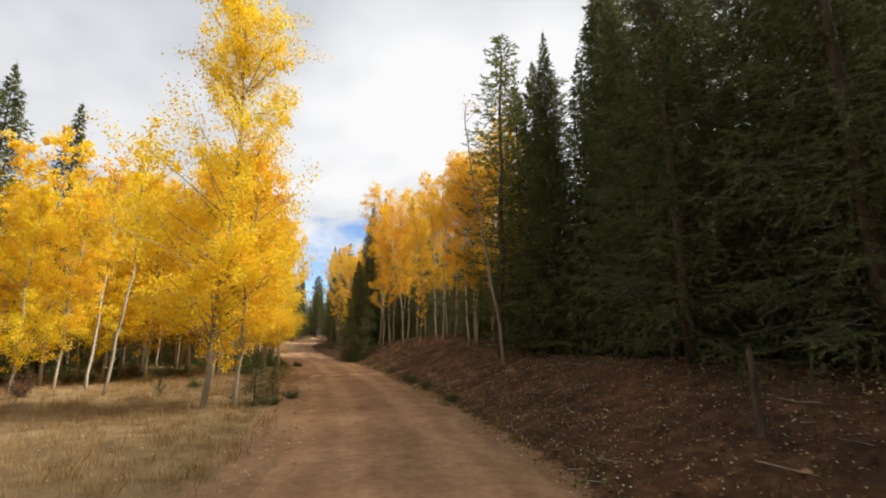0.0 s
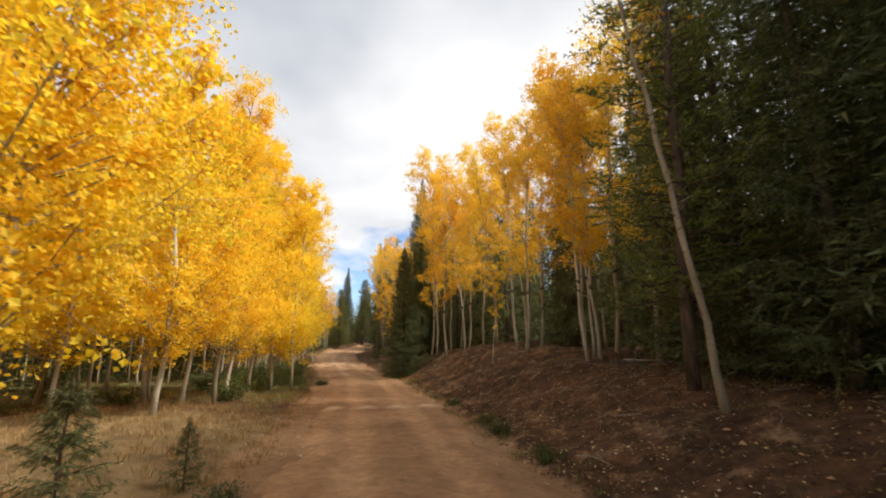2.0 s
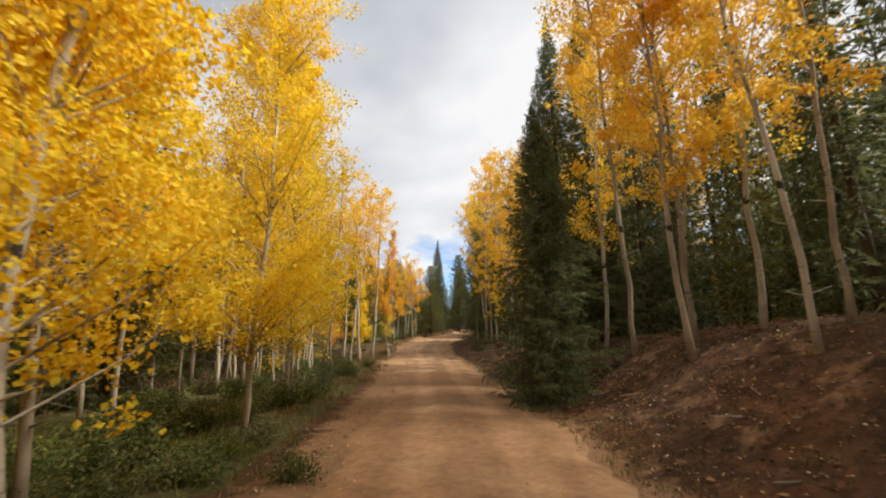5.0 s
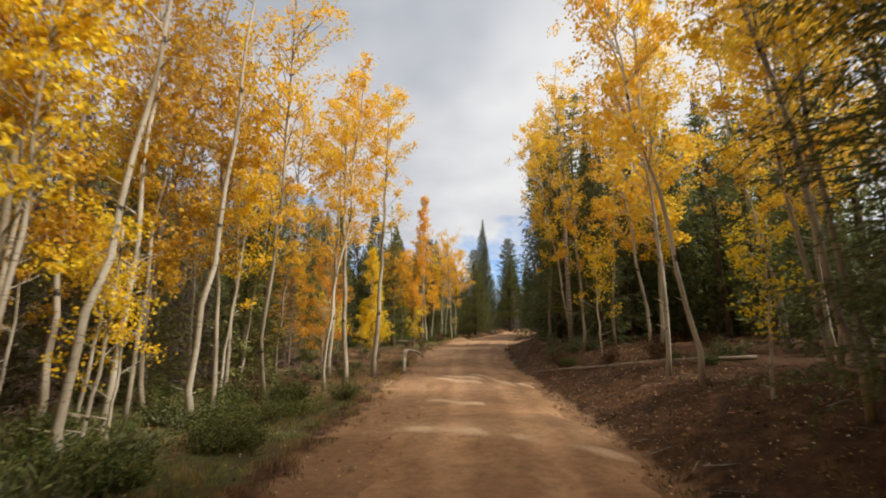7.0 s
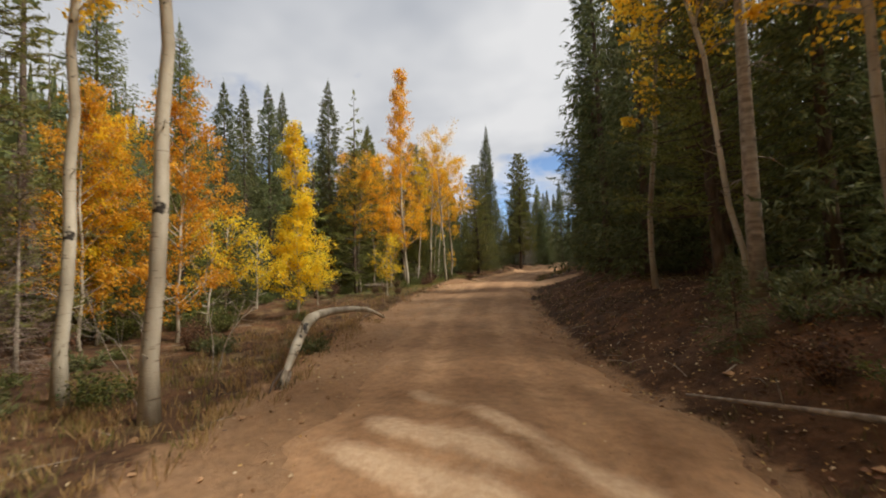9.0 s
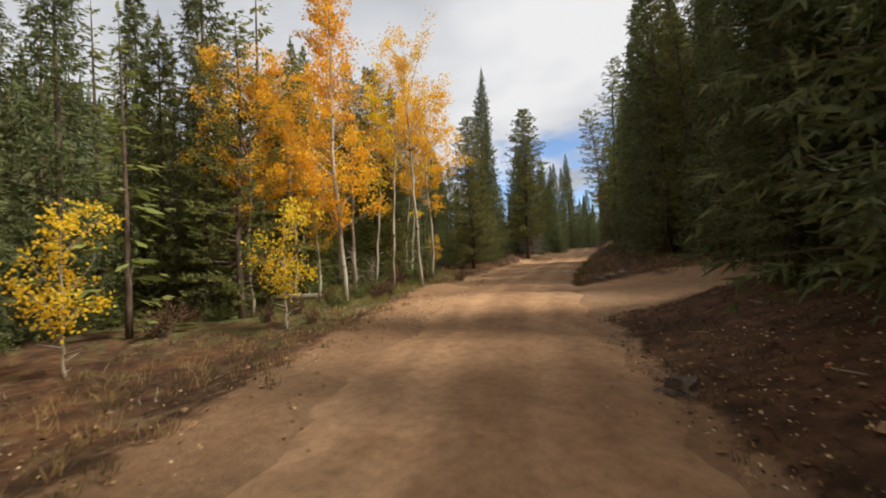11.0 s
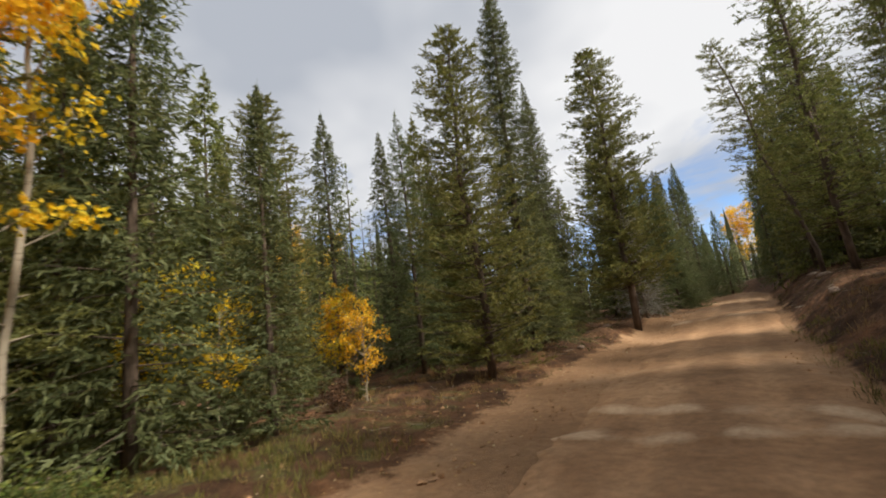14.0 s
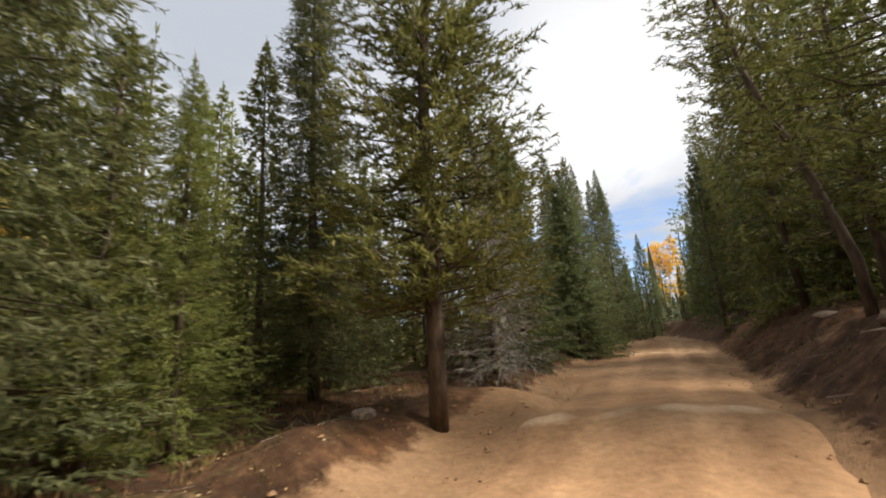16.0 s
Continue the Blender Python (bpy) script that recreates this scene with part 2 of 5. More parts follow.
# ---- mesh helpers ----
class Shape:
    """Vertices and faces gathered for one mesh."""

    def __init__(self):
        self.v, self.f, self.n = [], [], 0

    def add(self, verts, faces):
        self.v.append(np.asarray(verts, float).reshape(-1, 3))
        self.f += [tuple(i + self.n for i in f) for f in faces]
        self.n += len(self.v[-1])

    def tube(self, pts, radii, sides=6, cap=True):
        pts = np.asarray(pts, float)
        rings = []
        for i, p in enumerate(pts):
            d = pts[min(i + 1, len(pts) - 1)] - pts[max(i - 1, 0)]
            d = d / (np.linalg.norm(d) + 1e-9)
            a = np.cross(d, (0.31, 0.95, 0.05) if abs(d[1]) < 0.9 else (1, 0, 0))
            a /= np.linalg.norm(a)
            b = np.cross(d, a)
            ang = np.arange(sides) * 2 * math.pi / sides
            rings.append(p + radii[i] * (np.cos(ang)[:, None] * a + np.sin(ang)[:, None] * b))
        faces = [(i * sides + j, i * sides + (j + 1) % sides, (i + 1) * sides + (j + 1) % sides, (i + 1) * sides + j)
                 for i in range(len(pts) - 1) for j in range(sides)]
        if cap:
            faces += [tuple(range(sides - 1, -1, -1)), tuple((len(pts) - 1) * sides + j for j in range(sides))]
        self.add(np.concatenate(rings), faces)

    def blades(self, base, tip, side, bend=None):
        """Thin kites from base to tip; side is each one's half width as a vector."""
        base, tip, side = (np.asarray(x, float) for x in (base, tip, side))
        k = len(base)
        mid = base * 0.45 + tip * 0.55 + (0 if bend is None else bend)
        v = np.stack([base, mid + side, tip, mid - side], 1).reshape(-1, 3)
        self.v.append(v)
        self.f += [(self.n + 4 * i, self.n + 4 * i + 1, self.n + 4 * i + 2, self.n + 4 * i + 3) for i in range(k)]
        self.n += 4 * k

    def spikes(self, base, tip, side):
        """Slim triangles."""
        base, tip, side = (np.asarray(x, float) for x in (base, tip, side))
        k = len(base)
        self.v.append(np.stack([base + side, tip, base - side], 1).reshape(-1, 3))
        self.f += [(self.n + 3 * i, self.n + 3 * i + 1, self.n + 3 * i + 2) for i in range(k)]
        self.n += 3 * k

    def mesh(self, name, mat, smooth=False):
        me = bpy.data.meshes.new(name)
        me.from_pydata(np.concatenate(self.v), [], self.f)
        me.materials.append(mat)
        if smooth:
            me.polygons.foreach_set("use_smooth", [True] * len(me.polygons))
        me.update()
        return me


def unit(v):
    return v / (np.linalg.norm(v, axis=-1, keepdims=True) + 1e-9)


def part(name, me, parent, label=""):
    ob = new(name, me)
    ob.parent = parent
    return tagged(ob, label)


def thing(name, parts, label, category, group=""):
    root = new(name)
    root.empty_display_size = 0.2
    tagged(root, label, category, group)
    for n, me in parts:
        part(n, me, root)
    return root


# ---- the road's line and the lie of the land ----
LINE = np.array([(5.2, -35.6), (3.6, -23.7), (2.1, -11.8), (0.5, 0.1), (-0.1, 4.5), (-1.0, 9.4), (-2.3, 14.6), (-3.9, 20.3), (-9.4, 37.0), (-12.3, 44.1), (-14.8, 50.6), (-17.1, 56.7), (-18.58, 59.49), (-21.65, 66.52), (-23.83, 75.11), (-25.24, 82.17), (-26.04, 89.4), (-26.95, 96.93), (-27.05, 100.87), (-27.45, 112.77), (-27.85, 126.86), (-28.84, 140.88), (-32.42, 157.67), (-38.49, 174.89), (-47.17, 194.63), (-57.75, 214.7)])


def smooth_line(p, step=0.25):
    t = np.concatenate([[0], np.cumsum(np.linalg.norm(np.diff(p, axis=0), axis=1))])
    s = np.arange(0, t[-1], step)
    q = np.stack([np.interp(s, t, p[:, i]) for i in range(2)], 1)
    k = np.ones(33) / 33
    for _ in range(2):
        q = np.stack([np.convolve(np.pad(q[:, i], 16, mode="reflect", reflect_type="odd"), k, "valid") for i in range(2)], 1)
    return q


CENTRE = smooth_line(LINE)
_tan = np.gradient(CENTRE, axis=0)
_tan /= np.linalg.norm(_tan, axis=1)[:, None]
_arc = np.concatenate([[0], np.cumsum(np.linalg.norm(np.diff(CENTRE, axis=0), axis=1))])
ARC = _arc - _arc[np.argmin(np.abs(CENTRE[:, 1]))]   # metres along the road from the camera's start


def road_place(x, y):
    """Metres along the road, and to the left of its middle."""
    p = np.stack([np.ravel(x), np.ravel(y)], 1).astype(float)
    best = np.empty(len(p), int)
    for i in range(0, len(p), 4000):
        best[i:i + 4000] = np.argmin(((p[i:i + 4000, None] - CENTRE[None, ::4]) ** 2).sum(-1), 1) * 4
    d = p - CENTRE[best]
    t = _tan[best]
    along = (d * t).sum(1)
    left = t[:, 0] * d[:, 1] - t[:, 1] * d[:, 0]
    end = (best <= 0) | (best >= len(CENTRE) - 5)
    s = ARC[best] + along
    left = np.where(end, left, np.sign(left) * np.hypot(left, np.where(np.abs(along) > 1.5, along, 0)))
    return s, left


def at_road(s, left):
    """The plan place of a point s metres along and left of the road's middle."""
    i = int(np.clip(np.searchsorted(ARC, s), 0, len(ARC) - 1))
    extra = s - ARC[i]
    p = CENTRE[i] + _tan[i] * extra + np.array((-_tan[i][1], _tan[i][0])) * left
    return float(p[0]), float(p[1])


# profile: metres along; right bank's rise, its width; left side's rise, its width; shoulder on the left and right
PROFILE = np.array([
    (-40, 1.4, 5.0, 0.15, 3.0, 0.3, 0.2),
    (0, 1.3, 5.0, 0.15, 3.0, 0.3, 0.2),
    (16, 1.2, 5.0, 0.15, 3.0, 0.3, 0.2),
    (23, 1.6, 5.0, 0.15, 3.0, 0.3, 0.2),
    (35, 2.1, 5.0, 0.10, 3.0, 0.3, 0.2),
    (45, 1.4, 4.0, 0.05, 3.0, 0.5, 0.3),
    (52, 0.9, 3.0, 0.00, 3.0, 0.9, 0.2),
    (62, 1.1, 3.0, -0.05, 3.0, 1.2, 0.2),
    (70, 1.1, 3.0, -0.25, 3.0, 1.2, 0.2),
    (82, 0.8, 4.0, -0.15, 3.0, 1.2, 0.25),
    (92, 0.8, 4.0, 0.3, 3.0, 1.4, 0.2),
    (102, 1.2, 2.8, 0.3, 3.0, 1.8, 0.2),
    (112, 1.35, 2.2, 0.5, 1.6, 0.9, 0.2),
    (125, 1.5, 2.6, 0.5, 2.0, 0.8, 0.3),
    (200, 1.7, 3.5, 0.3, 4.0, 0.6, 0.3)], float)
HALF = 1.75
# the road's own rise and fall: metres along, height
GRADE = np.array([(-40, 0.0), (36, 0.0), (44, -0.08), (50, -0.16), (56, -0.08), (62, 0.05), (70, 0.44), (80, 1.1), (85, 1.27), (92, 1.38), (100, 1.54), (108, 1.9), (115, 2.3), (130, 3.15), (154, 3.8), (220, 4.3)], float)


def grade(s):
    """Smoothed height of the road's middle."""
    return sum(np.interp(s + k, GRADE[:, 0], GRADE[:, 1]) for k in (-3.0, -1.5, 0.0, 1.5, 3.0)) / 5


# humps across the road (place along, rise)
HUMPS = [(25.5, 0.10), (51.5, 0.09), (61.0, 0.10), (82.5, 0.12), (100.5, 0.10), (113.2, 0.26), (131.0, 0.22)]


# heaps of dirt pushed aside: x, y, rise, width
MOUNDS = [(-27.9, 80.7, 0.35, 1.0), (-30.2, 110.5, 0.42, 0.9), (-20.6, 57.9, 0.16, 0.6), (-21.0, 58.9, 0.18, 0.5), (-31.4, 105.6, 0.25, 0.8), (-23.5, 86.4, 0.3, 1.2)]


def hump(s):
    z = np.zeros_like(s)
    for at, rise in HUMPS:
        z += rise * np.exp(-((s - at) / 1.3) ** 2) - 0.4 * rise * np.exp(-((s - at + 3.2) / 1.8) ** 2)
    return z


def wobble(x, y, scale, seed=0.0):
    """Cheap smooth unevenness."""
    a = np.sin(x * scale * 1.3 + seed) * np.cos(y * scale * 1.1 + 1.7 * seed)
    b = np.sin((x + y) * scale * 0.71 + 2.1 * seed + 1.3 * a)
    c = np.sin(x * scale * 2.9 - y * scale * 2.3 + seed * 3.3 + b)
    return (a + b + 0.5 * c) / 2.5


def smoothstep(t):
    t = np.clip(t, 0, 1)
    return t * t * (3 - 2 * t)


def side_track(s):
    """One where a side track leaves on the right."""
    return np.exp(-((s - 83.2) / 3.6) ** 4)


def land(x, y, s, left):
    """Height of the ground beside the road."""
    q = [np.interp(s, PROFILE[:, 0], PROFILE[:, i]) for i in range(1, 7)]
    bank, bank_w, side, side_w, sh_l, sh_r = q
    r = -left - HALF - sh_r
    l = left - HALF - sh_l
    ditch = -np.interp(s, [84, 88, 97, 101], [0.05, 0.2, 0.2, 0.05]) * np.exp(-((r - 0.25) / 0.3) ** 2)
    right = bank * smoothstep((r - 0.1) / bank_w) + np.clip(r - bank_w, 0, 60) * 0.035 + ditch
    right = right * (1 - 0.8 * side_track(s))
    leftz = side * smoothstep(l / side_w) + np.clip(l - side_w, 0, 30) * 0.0
    z = np.where(left < 0, np.where(r > 0, right, 0), np.where(l > 0, leftz, 0))
    off = np.clip(np.abs(left) - HALF, 0, 4) / 4
    z = z + off * (0.10 * wobble(x, y, 0.9, 1.0) + 0.06 * wobble(x, y, 2.7, 2.0) + 0.035 * wobble(x, y, 6.1, 4.0) + 0.028 * wobble(x, y, 9.7, 7.0))
    cut = np.interp(s, [4, 14, 46, 54, 97, 104, 122, 132], [0, 0.6, 0.6, 0, 0, 1, 1, 0]) * np.where(r > 0, smoothstep(r / 0.6) * (1 - smoothstep((r - 3.5) / 2)), 0)
    z = z + cut * (0.10 * wobble(x, y, 3.3, 9.0) + 0.07 * wobble(x, y, 5.3, 11.0) + 0.05 * wobble(x, y, 8.1, 3.0))
    for mx, my, rise, wide in MOUNDS:
        z = z + rise * np.exp(-((x - mx) ** 2 + (y - my) ** 2) / wide ** 2)
    far = np.hypot(x + 20, y - 60)
    hill = smoothstep((far - 150) / 420) * (9 + 4 * wobble(x, y, 0.006, 3.0)) + 46 * smoothstep((left - 36) / 110)
    return z + grade(s) + hill + hump(s) * np.exp(-np.clip(np.abs(left) - HALF, 0, 9) ** 2 / 1.5)


def height(x, y):
    xa, ya = np.atleast_1d(np.asarray(x, float)), np.atleast_1d(np.asarray(y, float))
    s, left = road_place(xa, ya)
    z = land(xa, ya, s, left)
    return float(z[0]) if np.ndim(x) == 0 else z


def axis(lo, hi, step, far):
    core = list(np.arange(lo, hi + 0.01, step))
    d, up, down = step, [hi], [lo]
    while up[-1] < hi + far:
        d *= 1.25
        up.append(up[-1] + d)
        down.append(down[-1] - d)
    return np.array(down[:0:-1] + core + up[1:])


def build_ground():
    xs, ys = axis(-46, 14, 0.3, 1600), axis(-4, 130, 0.3, 1600)
    X, Y = np.meshgrid(xs, ys)
    x, y = X.ravel(), Y.ravel()
    s, left = road_place(x, y)
    z = land(x, y, s, left)
    under = np.abs(left) < HALF + 0.15
    z = np.where(under, z - 0.12, z)
    nx, ny = len(xs), len(ys)
    i = np.arange(nx * ny).reshape(ny, nx)
    f = np.stack([i[:-1, :-1], i[:-1, 1:], i[1:, 1:], i[1:, :-1]], -1).reshape(-1, 4)
    me = bpy.data.meshes.new("ground")
    me.from_pydata(np.stack([x, y, z], 1), [], f.tolist())
    me.polygons.foreach_set("use_smooth", [True] * len(me.polygons))
    sh_l = np.interp(s, PROFILE[:, 0], PROFILE[:, 5])
    sh_r = np.interp(s, PROFILE[:, 0], PROFILE[:, 6])
    l, r = left - HALF - sh_l, -left - HALF - sh_r
    dirt = np.where(left > 0, 1.0 - smoothstep((l + 0.3) / 2.1), 1.0 - smoothstep((r + 0.1) / 1.0))
    bare = np.interp(s, [94, 103, 126, 138], [0, 0.27, 0.27, 0])      # patches of bare red earth on the cut banks
    dirt = np.maximum(dirt, bare * (1 - smoothstep((np.maximum(l, r) - 3.0) / 2.5)))
    slope = np.interp(s, [6, 15, 44, 52], [0, 0.34, 0.34, 0])      # and on the open slope of the first stretch
    dirt = np.where(left < 0, np.maximum(dirt, slope * (1 - smoothstep((r - 4.5) / 2.5))), dirt)
    dirt = np.where((left < 0) & (left > -26), np.maximum(dirt, side_track(s) * 1.1), dirt)
    meadow = np.interp(s, [-50, 18, 27, 54, 61, 74, 80, 200], [1, 1, 0.2, 0.2, 0.35, 0.4, 0.2, 0.15])
    grass = np.where(left > 0, meadow * (1 - 0.6 * smoothstep((left - 14) / 8)), 0.05)
    green = np.where(left > 0, np.interp(s, [0, 20, 28, 40, 56, 62, 74, 82, 100, 130], [0.1, 0.2, 0.55, 0.7, 0.55, 0.2, 0.2, 0.6, 0.35, 0.2]), 0.22)
    green = np.where(l < 1.1, 0, green)
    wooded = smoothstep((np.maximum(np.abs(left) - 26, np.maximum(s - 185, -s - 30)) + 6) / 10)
    dirt = np.where((s > 195) | (s < -36), 0, dirt)
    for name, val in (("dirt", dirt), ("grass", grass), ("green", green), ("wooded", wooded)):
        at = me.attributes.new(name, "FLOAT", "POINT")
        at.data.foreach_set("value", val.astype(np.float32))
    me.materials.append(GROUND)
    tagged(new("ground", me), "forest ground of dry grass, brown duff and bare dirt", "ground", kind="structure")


# low ridges washed and pushed up across the road, with sun stripes painted along them: metres along and left of its
# middle, at both ends
RIDGES = [(24.0, 1.6, 24.4, -1.9), (51.9, 2.2, 50.0, -1.6), (56.5, 2.5, 54.9, 0.2), (61.1, 1.0, 58.9, -1.8), (62.2, 0.9, 59.1, -1.3), (61.1, 2.3, 59.5, 0.0),
          (98.6, 2.2, 97.5, -2.1), (96.7, 2.2, 96.8, -1.7), (112.8, 2.0, 113.2, -1.8), (129.5, 2.3, 126.0, -1.7)]


def build_road():
    """The packed dirt of the road, with its ruts and ridges."""
    along = np.arange(-30, 190, 0.125)
    line = np.stack([np.interp(along, ARC, CENTRE[:, i]) for i in range(2)], 1)
    ahead = unit(np.gradient(line, axis=0))
    nrm = np.stack([-ahead[:, 1], ahead[:, 0]], 1)
    lefts = np.concatenate([[-HALF - 0.55, -HALF - 0.3], np.linspace(-HALF, HALF, 27), [HALF + 0.3, HALF + 0.55]])
    ragged = 0.22 * np.sin(along * 0.9) * np.sin(along * 0.37 + 1) + 0.1 * np.sin(along * 2.3) + 0.05 * np.sin(along * 6.1 + 2 * np.sin(along * 1.7))
    V, P = [], []
    for L in lefts:
        LL = L + ragged * np.sign(L) * min(max((abs(L) - 0.7) / 1.0, 0), 1)
        p = line + nrm * LL[:, None]
        rough = min(1.0, max(0.25, 2.2 - 1.15 * abs(L)))
        crown = 0.05 * (1 - (L / HALF) ** 2)
        ruts = -0.035 * np.exp(-((abs(L + 0.05) - 0.78) / 0.25) ** 2)
        z = crown + ruts + grade(along) + hump(along) + rough * (0.02 * wobble(p[:, 0], p[:, 1], 1.1, 5.0) + 0.010 * wobble(p[:, 0], p[:, 1], 2.3, 6.0) + 0.007 * wobble(p[:, 0], p[:, 1], 6.7, 8.0))
        # ridge profile, which also sets how bright its painted sun stripe is
        pale = np.zeros(len(along))
        for s0, l0, s1, l1 in RIDGES:
            k = (L - l0) / (l1 - l0)
            inside = math.exp(-(max(0.0, -k, k - 1) / 0.12) ** 2)
            off = along - (s0 + (s1 - s0) * k) + 0.16 * math.sin(1.4 * L + 3 * s0) + 0.06 * math.sin(3.3 * L + 5 * s0)
            broken = 0.62 + 0.38 * math.sin(1.9 * L + 7 * s0 + 1.2 * math.sin(4.3 * L))
            pale = np.maximum(pale, inside * broken * np.where(off < 0, np.exp(-(off / 0.2) ** 2), np.exp(-(off / 0.42) ** 2)))
        z = z + 0.04 * pale
        z = z - 0.22 if abs(L) > HALF + 0.4 else z - 0.03 if abs(L) > HALF + 0.1 else z + 0.01
        V.append(np.stack([p[:, 0], p[:, 1], z], 1))
        P.append(pale)
    V, P = np.stack(V, 1), np.stack(P, 1)
    n, m = V.shape[:2]
    i = np.arange(n * m).reshape(n, m)
    f = np.stack([i[:-1, :-1], i[1:, :-1], i[1:, 1:], i[:-1, 1:]], -1).reshape(-1, 4)
    me = bpy.data.meshes.new("road")
    me.from_pydata(V.reshape(-1, 3), [], f.tolist())
    me.polygons.foreach_set("use_smooth", [True] * len(me.polygons))
    lane = np.tile(np.maximum(np.exp(-((np.abs(lefts + 0.05) - 0.8) / 0.34) ** 2), 0.52 * smoothstep((np.abs(lefts) - 1.2) / 0.5)), n)
    for name, val in (("lane", lane), ("sun_stripe", P.ravel())):
        me.attributes.new(name, "FLOAT", "POINT").data.foreach_set("value", val.astype(np.float32))
    me.materials.append(ROAD)
    tagged(new("road", me), "narrow reddish dirt forest road with wheel ruts", "road", kind="structure")


build_ground()
build_road()


# ---- trees ----
def aspen(seed, tall, low, spread, leaves, mat, limbs=34, size=0.07, radius=0.1, lean=0.0, sparse=0.0, cone=0.0):
    """Trunk with its limbs, and crown, of an aspen: low is the share of bare trunk."""
    g = np.random.default_rng(seed)
    zs = np.linspace(0, 1, 14)
    sway = np.cumsum(g.normal(0, 0.009, (14, 2)), 0) * tall
    sway -= sway[0]
    trunk_pts = np.stack([sway[:, 0] * 0.6 + lean * tall * zs ** 1.4, sway[:, 1] * 0.6, zs * tall - 0.15], 1)
    rad = radius * (1 - zs) ** 0.8 + 0.01
    rad[0] *= 1.3
    tr = Shape()
    tr.tube(trunk_pts, rad, 9)
    for k in range(6):      # knots and stubs of lost limbs
        h = g.uniform(0.06, max(low, 0.3))
        p = np.array([np.interp(h, zs, trunk_pts[:, i]) for i in range(3)])
        a = g.uniform(0, 6.28)
        d = np.array((math.cos(a), math.sin(a), 0.35))
        tr.tube([p, p + d * (radius * 0.8 + g.uniform(0.03, 0.35))], [0.016, 0.005], 4)
    clouds = []
    starts = np.sort(g.uniform(low, 0.975, limbs))
    for f in starts:
        p0 = np.array([np.interp(f, zs, trunk_pts[:, i]) for i in range(3)])
        u = (f - low) / (1 - low)
        rounded = 0.55 + 0.75 * math.sin(math.pi * min(u * 0.8 + 0.12, 1))
        shape = (1 - cone) * rounded + cone * (1.15 - u)
        reach = spread * shape * g.uniform(0.6, 1.2) * 0.85 + 0.22
        a = g.uniform(0, 6.28)
        d = unit(np.array((math.cos(a), math.sin(a), g.uniform(0.45, 1.0) + 0.6 * u)))
        p1 = p0 + d * reach * 0.55
        p2 = p1 + unit(d + (0, 0, g.uniform(-0.3, 0.5))) * reach * 0.5
        tr.tube([p0, p1, p2], [0.006 + 0.007 * reach, 0.004 + 0.003 * reach, 0.002], 4, cap=False)
        ends = [(p0, p1, 0.35), (p1, p2, 1.0)]
        for k in range(5):
            w = g.uniform(0.3, 1.0)
            q0 = p0 + (p1 - p0) * w if k < 2 else p1 + (p2 - p1) * w * 0.8
            q1 = q0 + unit(d + g.normal(0, 0.65, 3)) * reach * g.uniform(0.25, 0.5)
            if k < 3:
                tr.tube([q0, q1], [0.005, 0.0015], 3, cap=False)
            ends.append((q0, q1, 1.0))
        n = max(8, int(leaves / limbs * (0.3 + 0.9 * reach / (spread + 0.2)) * (1 - sparse * g.random())))
        share = np.array([e[2] for e in ends]) / sum(e[2] for e in ends)
        tufts = max(3, n // 34)      # leaves hang in tufts, with air between
        seg = g.choice(len(ends), tufts, p=share)
        A, B = np.array([ends[i][0] for i in seg]), np.array([ends[i][1] for i in seg])
        hub = A + (B - A) * g.uniform(0.1, 1.05, (tufts, 1)) + g.normal(0, 0.03 + 0.02 * reach, (tufts, 3))
        pick = g.integers(0, tufts, n)
        wide = (0.09 + 0.035 * reach) * g.uniform(0.6, 1.3, tufts)[pick][:, None]
        clouds.append(hub[pick] + g.normal(0, 1, (n, 3)) * wide * (0.9, 0.9, 0.75))
    c = np.concatenate(clouds)
    n = len(c)
    nrm = unit(g.normal(0, 1, (n, 3)) + (0, 0, 0.35))
    x = unit(np.cross(nrm, g.normal(0, 1, (n, 3))))
    yv = np.cross(nrm, x)
    sz = size * g.uniform(0.6, 1.4, (n, 1))
    cr = Shape()
    cr.blades(c - x * sz, c + x * sz, yv * sz * 0.85, nrm * sz * 0.25)
    return [("trunk", tr.mesh("aspen_trunk", BARK, True)), ("crown", cr.mesh("aspen_crown", mat))]


